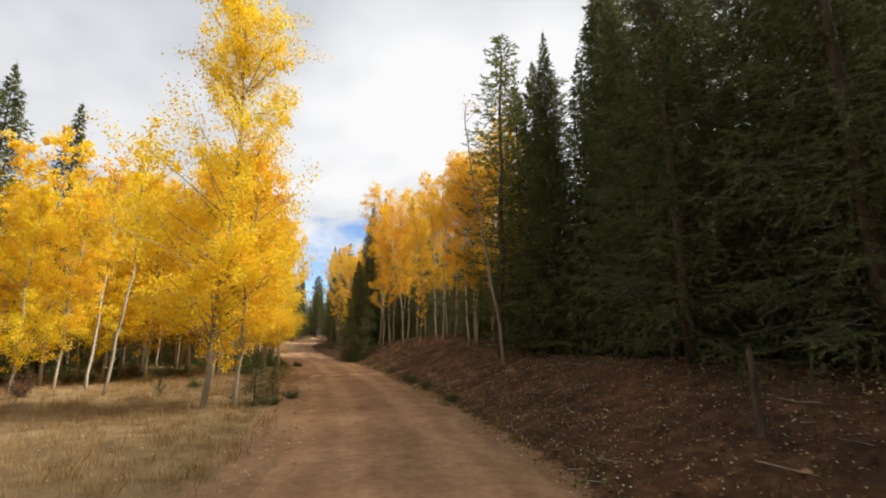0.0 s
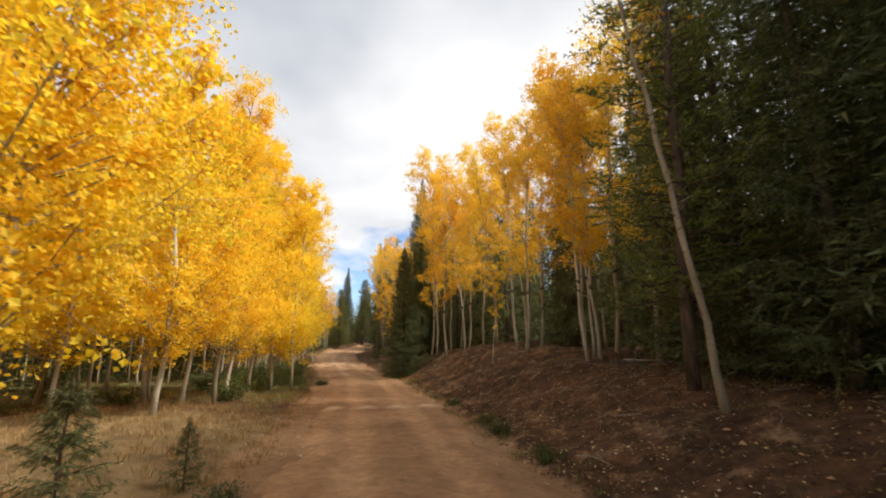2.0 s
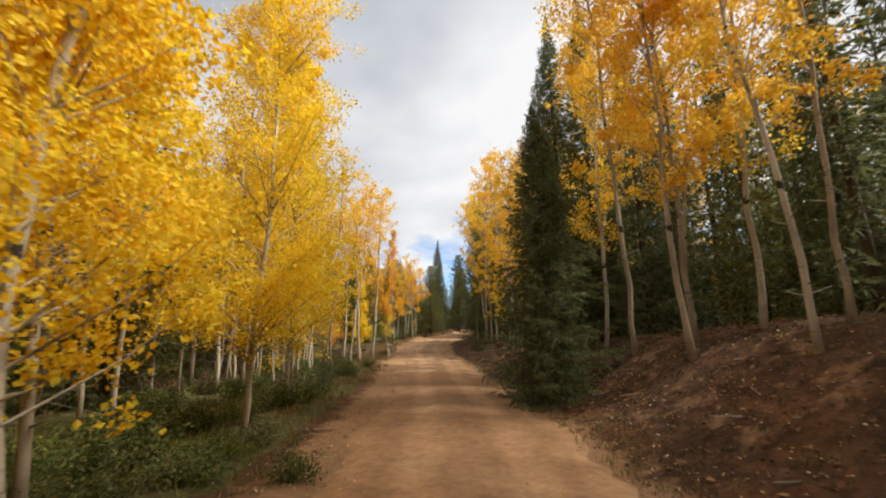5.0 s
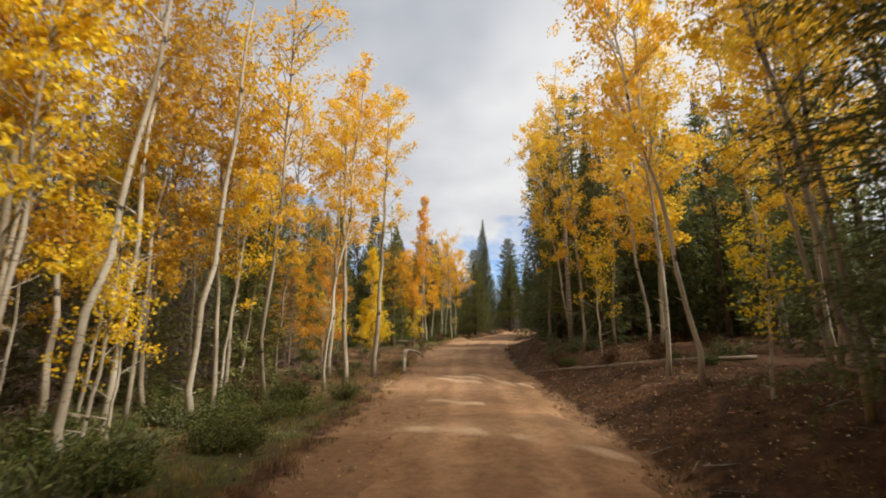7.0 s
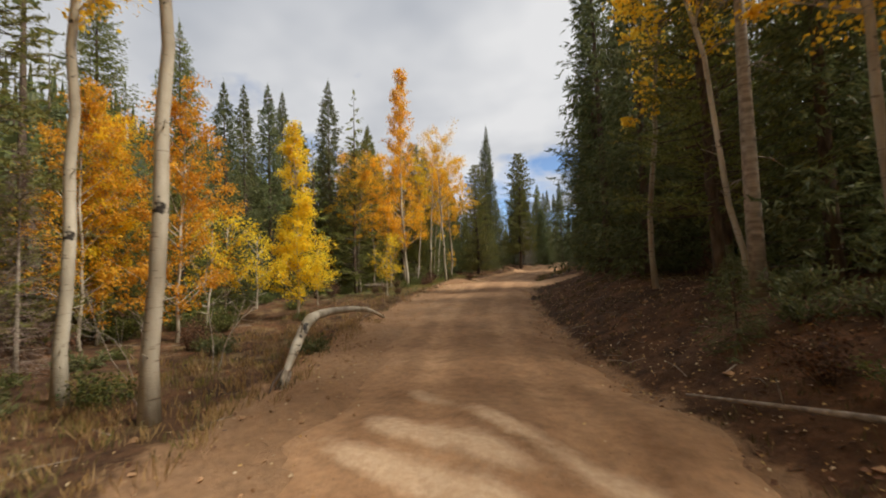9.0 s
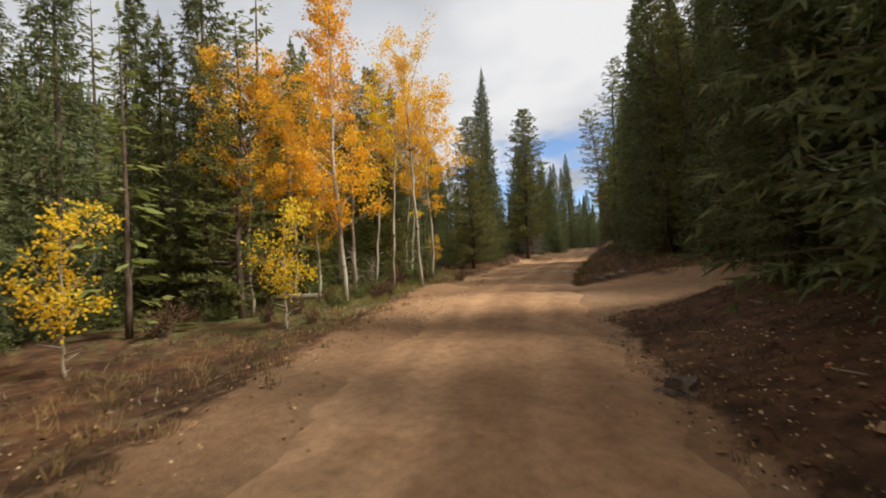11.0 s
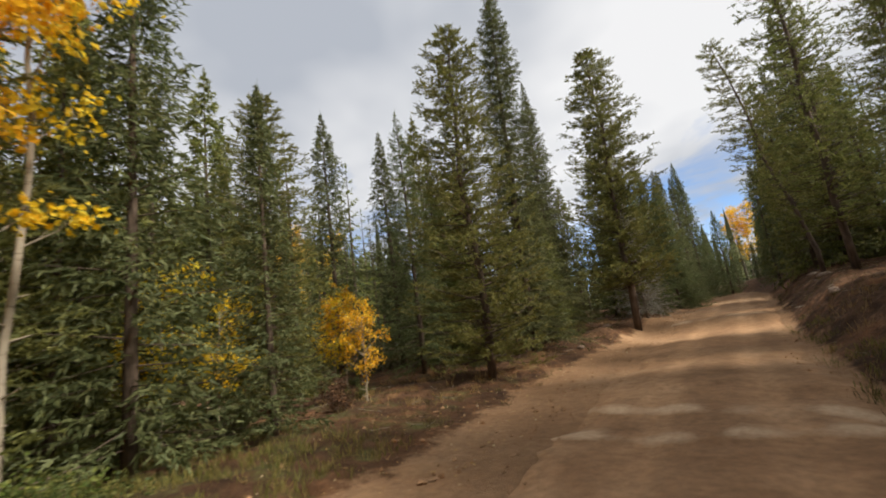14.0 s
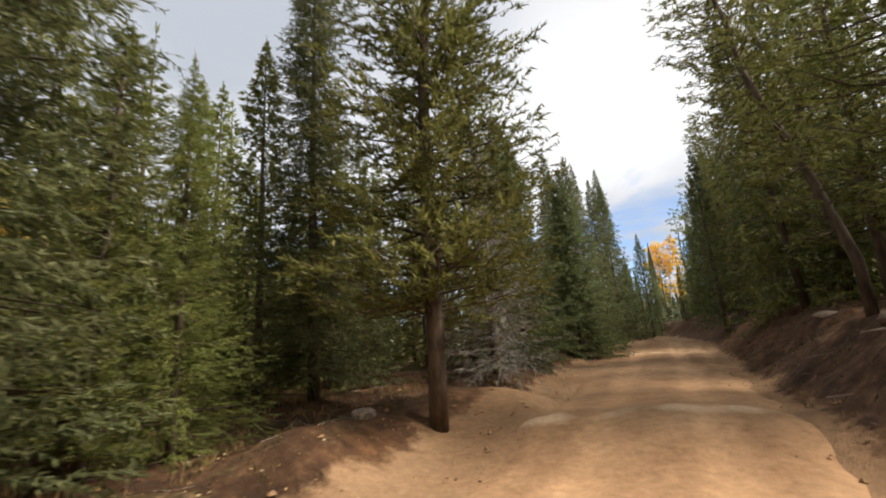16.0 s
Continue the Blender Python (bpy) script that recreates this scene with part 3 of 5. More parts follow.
def spruce(seed, tall, wide, branches, low=0.04, fronds=7, mat=None, full=1.0, stem=None, boughs=2, feather=0, needle=0.2, slim=0.14):
    """A narrow conical conifer with drooping tiers of twigs."""
    g = np.random.default_rng(seed)
    tr = Shape()
    zs = np.linspace(0, 1, 8)
    bow = 0.006 * tall
    tr.tube(np.stack([bow * np.sin(zs * 3 + seed) * zs, 0 * zs, zs * tall - 0.15], 1), tall * 0.0105 * (1 - zs) + 0.008, 8)
    cr = Shape()
    f = low + (1 - low) * ((np.arange(branches) + g.random(branches)) / branches) ** 1.08
    B, T, S = [], [], []
    for k in range(branches):
        u = f[k]
        L = wide * min(1.0, (1 - u) / 0.85) ** 0.9 * g.uniform(0.55, 1.2) + 0.02 + 0.05 * min(1, 6 * (1 - u))
        a = k * 2.399 + g.uniform(-0.6, 0.6)
        pitch = -0.38 + 0.85 * u + g.uniform(-0.15, 0.15)
        h = np.array((math.cos(a), math.sin(a), 0))
        s = np.array((-h[1], h[0], 0))
        p0 = np.array((bow * math.sin(u * 3 + seed) * u, 0, u * tall - 0.15))
        t = np.linspace(0, 1, fronds + 1)[1:, None] ** 0.8
        pts = p0 + h * L * t + np.array((0, 0, 1)) * (pitch * L * t + 0.22 * L * t ** 2)
        if boughs and k % boughs == 0:
            tr.tube([p0, pts[-1]], [0.005 + 0.009 * L, 0.002], 3, cap=False)
        for sgn in (-1, 1):
            fl = (0.02 + 0.08 * min(1, 5 * (1 - u)) + 0.30 * L * (1.15 - t)) * g.uniform(0.6, 1.3, (fronds, 1)) * full
            d = unit(h * 0.75 + s * sgn * g.uniform(0.4, 1.1, (fronds, 1)) + np.array((0, 0, 1)) * g.uniform(-0.7, 0.15, (fronds, 1)))
            B.append(pts - h * L / fronds * 0.5)
            T.append(pts + d * fl)
            S.append(unit(np.cross(d, g.normal(0, 0.5, (fronds, 3)) + (0, 0, 1))) * (0.018 + 0.085 * fl) * full)
        low_twigs = 4 if boughs else 2
        q = p0 + h * L * g.uniform(0.25, 0.95, (low_twigs, 1)) + np.array((0, 0, 1)) * pitch * L * 0.6
        dn = g.normal(0, 0.25, (low_twigs, 3)) + h * 0.5 + (0, 0, -0.55)
        B.append(q)
        T.append(q + dn * (0.12 + 0.2 * L))
        S.append(s * 0.03 + g.normal(0, 0.03, (low_twigs, 3)))
    lead = np.array([(bow * math.sin(3 + seed), 0, tall - 0.5)] * 7) + g.normal(0, 0.015, (7, 3))
    B.append(lead)
    T.append(lead + np.stack([g.normal(0, 0.04, 7), g.normal(0, 0.04, 7), g.uniform(0.3, 0.8, 7)], 1))
    S.append(np.tile((0.03, 0.02, 0), (7, 1)))
    B, T, S = np.concatenate(B), np.concatenate(T), np.concatenate(S)
    if feather:      # sprays of needles set thickly along each twig: feather of them a metre
        ax = T - B
        ln = np.linalg.norm(ax, axis=1)
        count = np.maximum(3, (ln * feather).astype(int))
        i = np.repeat(np.arange(len(B)), count)
        f = g.random(len(i))[:, None]
        along, sd = unit(ax)[i], unit(S)[i]
        over = np.cross(along, sd)
        d = unit(along * 0.75 + sd * g.choice((-1, 1), (len(i), 1)) * g.uniform(0.25, 1.0, (len(i), 1)) + over * g.normal(0, 0.35, (len(i), 1)) - np.array((0, 0, 0.12)))
        b = B[i] + ax[i] * f * 0.95
        young = np.clip(0.35 + 4.5 * (1 - b[:, 2:] / tall), 0.35, 1)      # short shoots towards the tip
        t = b + d * needle * young * g.uniform(0.65, 1.3, (len(i), 1)) * (1.1 - 0.35 * f)
        cr.spikes(b, t, unit(np.cross(d, g.normal(0, 1, (len(i), 3)))) * needle * young * slim)
        cr.spikes(B, T, unit(S) * 0.010)
    else:
        cr.blades(B, T, S, g.normal(0, 0.015, (len(B), 3)))
    return [("trunk", tr.mesh("spruce_trunk", stem or DARKBARK, True)), ("crown", cr.mesh("spruce_crown", mat or SPRUCE))]


def pine(seed, tall, wide, branches, low=0.3, tufts=7, spikes=9, radius=0.14, lean=0.0, size=1.0, cone=0.6, boughs=1, slim=0.024):
    """A lodgepole pine: needle tufts on upswept boughs, dead twigs below the crown."""
    g = np.random.default_rng(seed)
    zs = np.linspace(0, 1, 12)
    off = np.cumsum(g.normal(0, 0.005, (12, 2)), 0) * tall
    off -= off[0]
    pts = np.stack([off[:, 0] + lean * tall * zs ** 1.3, off[:, 1], zs * tall - 0.15], 1)
    tr, cr = Shape(), Shape()
    tr.tube(pts, radius * (1 - zs) ** 0.75 + 0.012, 9)
    B, T, S = [], [], []
    live = int(branches * 0.88)
    for k in range(branches):
        u = low + (1 - low) * ((k + g.random()) / live) ** 1.05 if k < live else g.uniform(0.1, low + 0.12)
        u = min(u, 0.995)
        p0 = np.array([np.interp(u, zs, pts[:, i]) for i in range(3)])
        v = max((u - low) / (1 - low), 0)
        shape = cone * (1 - v) ** 0.75 + (1 - cone) * (0.5 + 1.1 * v) * (1 - v) ** 0.6 * 1.3
        L = wide * shape * min(g.uniform(0.5, 1.2), 1.0) + 0.18 if k < live else g.uniform(0.3, 1.1)
        a = k * 2.399 + g.uniform(-0.7, 0.7)
        h = np.array((math.cos(a), math.sin(a), 0))
        p1 = p0 + h * L * 0.55 + (0, 0, L * g.uniform(-0.15, 0.15))
        p2 = p1 + h * L * 0.45 + (0, 0, L * g.uniform(0.0, 0.3))
        if k % boughs == 0 or k >= live:
            tr.tube([p0, p1, p2], [0.010 + 0.010 * L, 0.006 + 0.004 * L, 0.003], 3, cap=False)
        if k >= live:
            continue
        m = max(2, int(tufts * (0.35 + 0.75 * L / wide)))
        w = g.uniform(0.08, 1.02, (m, 1))
        c = np.where(w < 0.55, p0 + (p1 - p0) * w / 0.55, p1 + (p2 - p1) * (w - 0.55) / 0.45) + g.normal(0, 0.05, (m, 3)) * (L * 0.6 + 0.35)
        side = np.array((-h[1], h[0], 0))
        twig = unit(h * 0.7 + side * g.uniform(-1, 1, (m, 1)) + np.array((0, 0, 1)) * g.uniform(-0.15, 0.5, (m, 1))) * g.uniform(0.25, 0.6, (m, 1)) * (0.35 + 0.3 * L) * size
        c, twig = np.repeat(c, spikes, 0), np.repeat(twig, spikes, 0)
        f = g.random((len(c), 1))
        c = c + twig * f
        d = unit(unit(twig) * 0.75 + g.normal(0, 0.5, (len(c), 3)) + (0, 0, 0.12))
        B.append(c)
        T.append(c + d * g.uniform(0.08, 0.17, (len(c), 1)) * size)
        S.append(unit(np.cross(d, g.normal(0, 1, (len(c), 3)))) * slim * size)
    cr.spikes(np.concatenate(B), np.concatenate(T), np.concatenate(S))
    return [("trunk", tr.mesh("pine_trunk", DARKBARK, True)), ("crown", cr.mesh("pine_crown", PINE))]


def snag(seed, tall, mat, wide=0.9, branches=60):
    """A dead conifer: grey stem and bare drooping twigs."""
    g = np.random.default_rng(seed)
    tr = Shape()
    zs = np.linspace(0, 1, 8)
    tr.tube(np.stack([0.02 * tall * zs ** 2, 0 * zs, zs * tall - 0.15], 1), tall * 0.011 * (1 - zs) + 0.01, 8)
    made = [("trunk", tr.mesh("snag_trunk", mat, True))]
    for k in range(branches):
        br = Shape()
        u = g.uniform(0.12, 0.97)
        a = g.uniform(0, 6.28)
        L = wide * (1.1 - u) * g.uniform(0.4, 1.2)
        h = np.array((math.cos(a), math.sin(a), 0))
        p0 = np.array((0.02 * tall * u * u, 0, u * tall - 0.15))
        p1 = p0 + h * L * 0.6 + (0, 0, -0.1 * L)
        p2 = p1 + h * L * 0.4 + (0, 0, -0.3 * L)
        br.tube([p0, p1, p2], [0.014, 0.009, 0.003], 4, cap=False)
        for j in range(3):
            q = p0 + (p1 - p0) * g.uniform(0.4, 1.0)
            br.tube([q, q + g.normal(0, 0.16, 3) + h * 0.12 - (0, 0, 0.1)], [0.005, 0.002], 3, cap=False)
        made.append(("branch", br.mesh("snag_branch", mat, True)))
    return made


def bare_sapling(seed, tall=2.2):
    """Leafless sapling: a few crooked stems that fork."""
    g = np.random.default_rng(seed)
    made = []
    for k in range(3):
        p, d = np.array((0.05 * k, 0.03 * k, -0.1)), unit(g.normal(0, 0.28, 3) + (0, 0, 1))
        pts = [p]
        for j in range(6):
            d = unit(d + g.normal(0, 0.16, 3))
            pts.append(pts[-1] + d * tall / 6 * (1 - 0.15 * k))
            if j > 1:
                for _ in range(2):
                    e = unit(d + g.normal(0, 0.6, 3))
                    q = pts[-1] + e * g.uniform(0.25, 0.6)
                    tw = Shape()
                    tw.tube([pts[-1], q, q + unit(e + (0, 0, 0.5)) * 0.25], [0.005, 0.0035, 0.0015], 4, cap=False)
                    made.append(("twig", tw.mesh("bare_twig", DEAD, True)))
        st = Shape()
        st.tube(pts, np.linspace(0.012, 0.004, 7), 6)
        made.append(("stem", st.mesh("bare_stem", DEAD, True)))
    return made


KINDS = {   # kind: height as built, maker
    # open-grown aspens, leafy almost to the ground
    "full_a": (12.5, lambda: aspen(11, 12.5, 0.13, 2.8, 60000, YELLOW, 104, 0.031, 0.062, 0, 0, 0.6)),
    "full_b": (11.0, lambda: aspen(12, 11.0, 0.13, 2.1, 28000, YELLOW, 84, 0.037, 0.07, 0, 0, 0.55)),
    "full_c": (9.0, lambda: aspen(13, 9.0, 0.15, 1.6, 15000, YELLOW, 60, 0.038, 0.05, 0, 0, 0.5)),
    # forest aspens with the crown in the upper half
    "high_a": (13.0, lambda: aspen(21, 13.0, 0.30, 1.7, 8000, GOLD, 46, 0.042, 0.058, 0.05, 0.5)),
    "high_b": (12.0, lambda: aspen(22, 12.0, 0.32, 1.5, 7000, GOLD, 40, 0.042, 0.05, 0.10, 0.5)),
    "high_c": (14.0, lambda: aspen(23, 14.0, 0.30, 1.8, 7600, GOLD, 44, 0.042, 0.058, 0.03, 0.6)),
    "high_d": (10.5, lambda: aspen(24, 10.5, 0.30, 1.3, 5000, GOLD, 34, 0.044, 0.048, 0.06, 0.5)),
    "grove_a": (9.0, lambda: aspen(29, 9.0, 0.24, 1.4, 3600, YELLOW, 30, 0.062, 0.045, 0.03, 0, 0.3)),
    "gold_a": (12.0, lambda: aspen(27, 12.0, 0.30, 1.6, 13000, GOLD, 50, 0.038, 0.062, 0.04, 0.5)),
    "gold_b": (11.0, lambda: aspen(28, 11.0, 0.34, 1.4, 10000, GOLD, 42, 0.038, 0.052, 0.06, 0.5)),
    "thin_a": (11.0, lambda: aspen(25, 11.0, 0.55, 1.3, 420, OCHRE, 16, 0.036, 0.062, 0.08, 0.5)),
    "tall_a": (13.5, lambda: aspen(36, 13.5, 0.48, 1.5, 7000, GOLD, 36, 0.040, 0.105, 0.03, 0.4)),
    "pole_a": (8.0, lambda: aspen(26, 8.0, 0.36, 0.95, 2200, YELLOW, 24, 0.046, 0.036, 0.05, 0.5)),
    "small_a": (3.4, lambda: aspen(31, 3.4, 0.3, 0.6, 1100, YELLOW, 18, 0.030, 0.022, 0.05)),
    "small_b": (2.6, lambda: aspen(32, 2.6, 0.15, 0.6, 1200, YELLOW, 20, 0.031, 0.02, 0.03)),
    "narrow_a": (9.0, lambda: aspen(35, 9.0, 0.06, 1.5, 24000, YELLOW, 100, 0.036, 0.055, 0.0, 0.0, 1.0)),
    "orange_a": (13.0, lambda: aspen(41, 13.0, 0.13, 1.9, 22000, ORANGE, 92, 0.038, 0.07, 0.0, 0.2, 1.0)),
    "orange_b": (11.0, lambda: aspen(42, 11.0, 0.38, 2.1, 12000, ORANGE, 46, 0.042, 0.07, 0.03, 0.5)),
    "orange_c": (9.0, lambda: aspen(43, 9.0, 0.3, 1.7, 7000, ORANGE, 26, 0.032, 0.075, 0.05, 0.7)),
    "orange_d": (12.0, lambda: aspen(44, 12.0, 0.36, 2.3, 15000, ORANGE, 34, 0.034, 0.072, 0.03, 0.65)),
    "spruce_a": (9.0, lambda: spruce(51, 9.0, 1.8, 330, low=0.03, fronds=7, feather=30, needle=0.13, slim=0.13)),
    "spruce_b": (15.0, lambda: spruce(52, 15.0, 2.3, 250, low=0.04, fronds=5, feather=12, needle=0.23, full=1.1)),
    "spruce_n": (15.0, lambda: spruce(57, 15.0, 2.3, 300, low=0.06, fronds=7, feather=48, needle=0.095, slim=0.115)),
    "spruce_s": (16.0, lambda: spruce(61, 16.0, 1.9, 430, low=0.06, fronds=8, feather=38, needle=0.115, slim=0.115)),
    "spruce_c": (14.0, lambda: spruce(53, 14.0, 1.8, 220, low=0.05, fronds=4, feather=12, needle=0.23, full=1.15)),
    "spruce_d": (16.0, lambda: spruce(56, 16.0, 2.0, 46, low=0.08, fronds=3, full=1.8, boughs=0)),
    "spruce_far": (14.0, lambda: spruce(54, 14.0, 1.9, 50, low=0.06, fronds=3, full=2.2, boughs=0)),
    "sapling_spruce": (1.8, lambda: spruce(55, 1.8, 0.6, 54, low=0.05, fronds=6, feather=50, needle=0.055, slim=0.11)),
    "pine_a": (12.0, lambda: pine(61, 12.0, 2.4, 190, 0.08, 13, 15, 0.13, size=0.95, slim=0.019)),
    "pine_n": (12.0, lambda: pine(65, 12.0, 2.4, 330, 0.06, 17, 22, 0.12, size=0.85, slim=0.016)),
    "pine_e": (14.5, lambda: pine(66, 14.5, 2.5, 330, 0.14, 18, 20, 0.16, 0.02, size=0.95, cone=0.5, slim=0.018)),
    "pine_b": (15.0, lambda: pine(62, 15.0, 2.1, 240, 0.12, 13, 15, 0.12, 0.02, size=0.85, cone=0.75, slim=0.021)),
    "pine_c": (13.0, lambda: pine(63, 13.0, 1.7, 170, 0.25, 13, 18, 0.09, 0.17, size=0.82, cone=0.4, slim=0.017)),
    "pine_d": (16.0, lambda: pine(64, 16.0, 2.5, 90, 0.08, 6, 5, 0.14, size=2.2, boughs=6, slim=0.035)),
    "fir_d": (15.0, lambda: spruce(58, 15.0, 2.3, 46, low=0.05, fronds=3, full=1.8, boughs=0, mat=PINE)),
    "fir_m": (13.0, lambda: spruce(60, 13.0, 2.2, 150, low=0.03, fronds=4, feather=9, needle=0.27, slim=0.16, full=1.15, mat=PINE)),
    "spruce_m": (15.0, lambda: spruce(62, 15.0, 2.1, 150, low=0.05, fronds=4, feather=9, needle=0.27, slim=0.16, full=1.15)),
    "fir_n": (13.0, lambda: spruce(59, 13.0, 2.3, 300, low=0.05, fronds=7, feather=48, needle=0.095, slim=0.115, mat=PINE)),
    "ochre_a": (12.5, lambda: aspen(46, 12.5, 0.28, 1.7, 7000, OCHRE, 40, 0.042, 0.062, 0.06, 0.6)),
    "ochre_b": (11.5, lambda: aspen(47, 11.5, 0.24, 1.5, 6000, OCHRE, 36, 0.042, 0.052, 0.09, 0.6)),
    "ochre_f": (8.0, lambda: aspen(48, 8.0, 0.12, 1.8, 12000, RUSTY, 56, 0.038, 0.05, 0.02, 0.1, 0.5)),
    "small_c": (3.0, lambda: aspen(33, 3.0, 0.25, 0.75, 1800, ORANGE, 24, 0.032, 0.02, 0.04)),
    "bare_a": (2.2, lambda: bare_sapling(73)),
    "dead_a": (10.0, lambda: spruce(63, 10.0, 1.7, 170, low=0.05, fronds=5, feather=11, needle=0.2, slim=0.05, mat=TWIG, stem=DEAD)),
    "dead_b": (8.0, lambda: spruce(64, 8.0, 1.9, 230, low=0.1, fronds=6, feather=22, needle=0.16, slim=0.03, mat=LICHEN, stem=DEAD)),
    "snag_a": (7.0, lambda: snag(71, 7.0, DEAD)),
    "snag_b": (9.0, lambda: snag(72, 9.0, DEAD, 0.6, 24)),
}
LABELS = {
    "full": ("aspen_tree", "open-grown aspen with golden leaves almost to the ground"),
    "high": ("aspen_tree", "slender pale-trunked aspen with a high yellow crown"),
    "grove": ("aspen_tree", "crowded young aspen with golden leaves above thin trunk"),
    "gold": ("aspen_tree", "slender aspen with a dense golden crown above bare trunk"),
    "thin": ("aspen_tree", "leaning pale aspen trunk with sparse remaining leaves"),
    "tall": ("aspen_tree", "tall pale aspen with a yellow crown on a long bare trunk"),
    "pole": ("aspen_tree", "thin pale aspen pole with a small yellow crown"),
    "small": ("aspen_sapling", "thin aspen sapling with sparse yellow leaves"),
    "narrow": ("aspen_tree", "narrow conical young aspen dense with yellow leaves"),
    "orange": ("aspen_tree", "aspen with bright orange autumn leaves"),
    "spruce": ("spruce_tree", "dark green conical spruce with drooping branches"),
    "sapling": ("spruce_sapling", "small dark green spruce sapling in dry grass"),
    "pine": ("pine_tree", "lodgepole pine with an open crown of needle tufts"),
    "fir": ("fir_tree", "olive green conical fir with dense layered boughs"),
    "ochre": ("aspen_tree", "thin forest aspen with dull ochre leaves"),
    "bare": ("bare_sapling", "thin leafless grey sapling with forked twigs"),
    "dead": ("dead_tree", "dead conifer with dense grey-brown bare twigs"),
    "snag": ("dead_tree", "dead grey conifer with bare drooping twigs"),
}
STORE = {}
TAKEN = []


def tree(key, x, y, turn=0.0, tall=None, tilt=(0, 0), group="", wide=1.0):
    """Sets a tree of that kind on the ground; the first is built, the others copied."""
    built, maker = KINDS[key]
    name, label = LABELS[key.split("_")[0]]
    k = (tall or built) / built
    z = height(x, y) - 0.05
    m = pose(x, y, z, tilt[0], tilt[1], turn) @ Matrix.Diagonal((k * wide, k * wide, k, 1))
    TAKEN.append((x, y))
    if key not in STORE:
        STORE[key] = thing(name, maker(), label, "tree", group)
        STORE[key].matrix_world = m
        return STORE[key]
    src = STORE[key]
    hold = src.matrix_basis.copy()
    src.matrix_basis = Matrix.Identity(4)
    ob = copy_thing(src, m)
    src.matrix_basis = hold
    return tagged(ob, label, "tree", group)


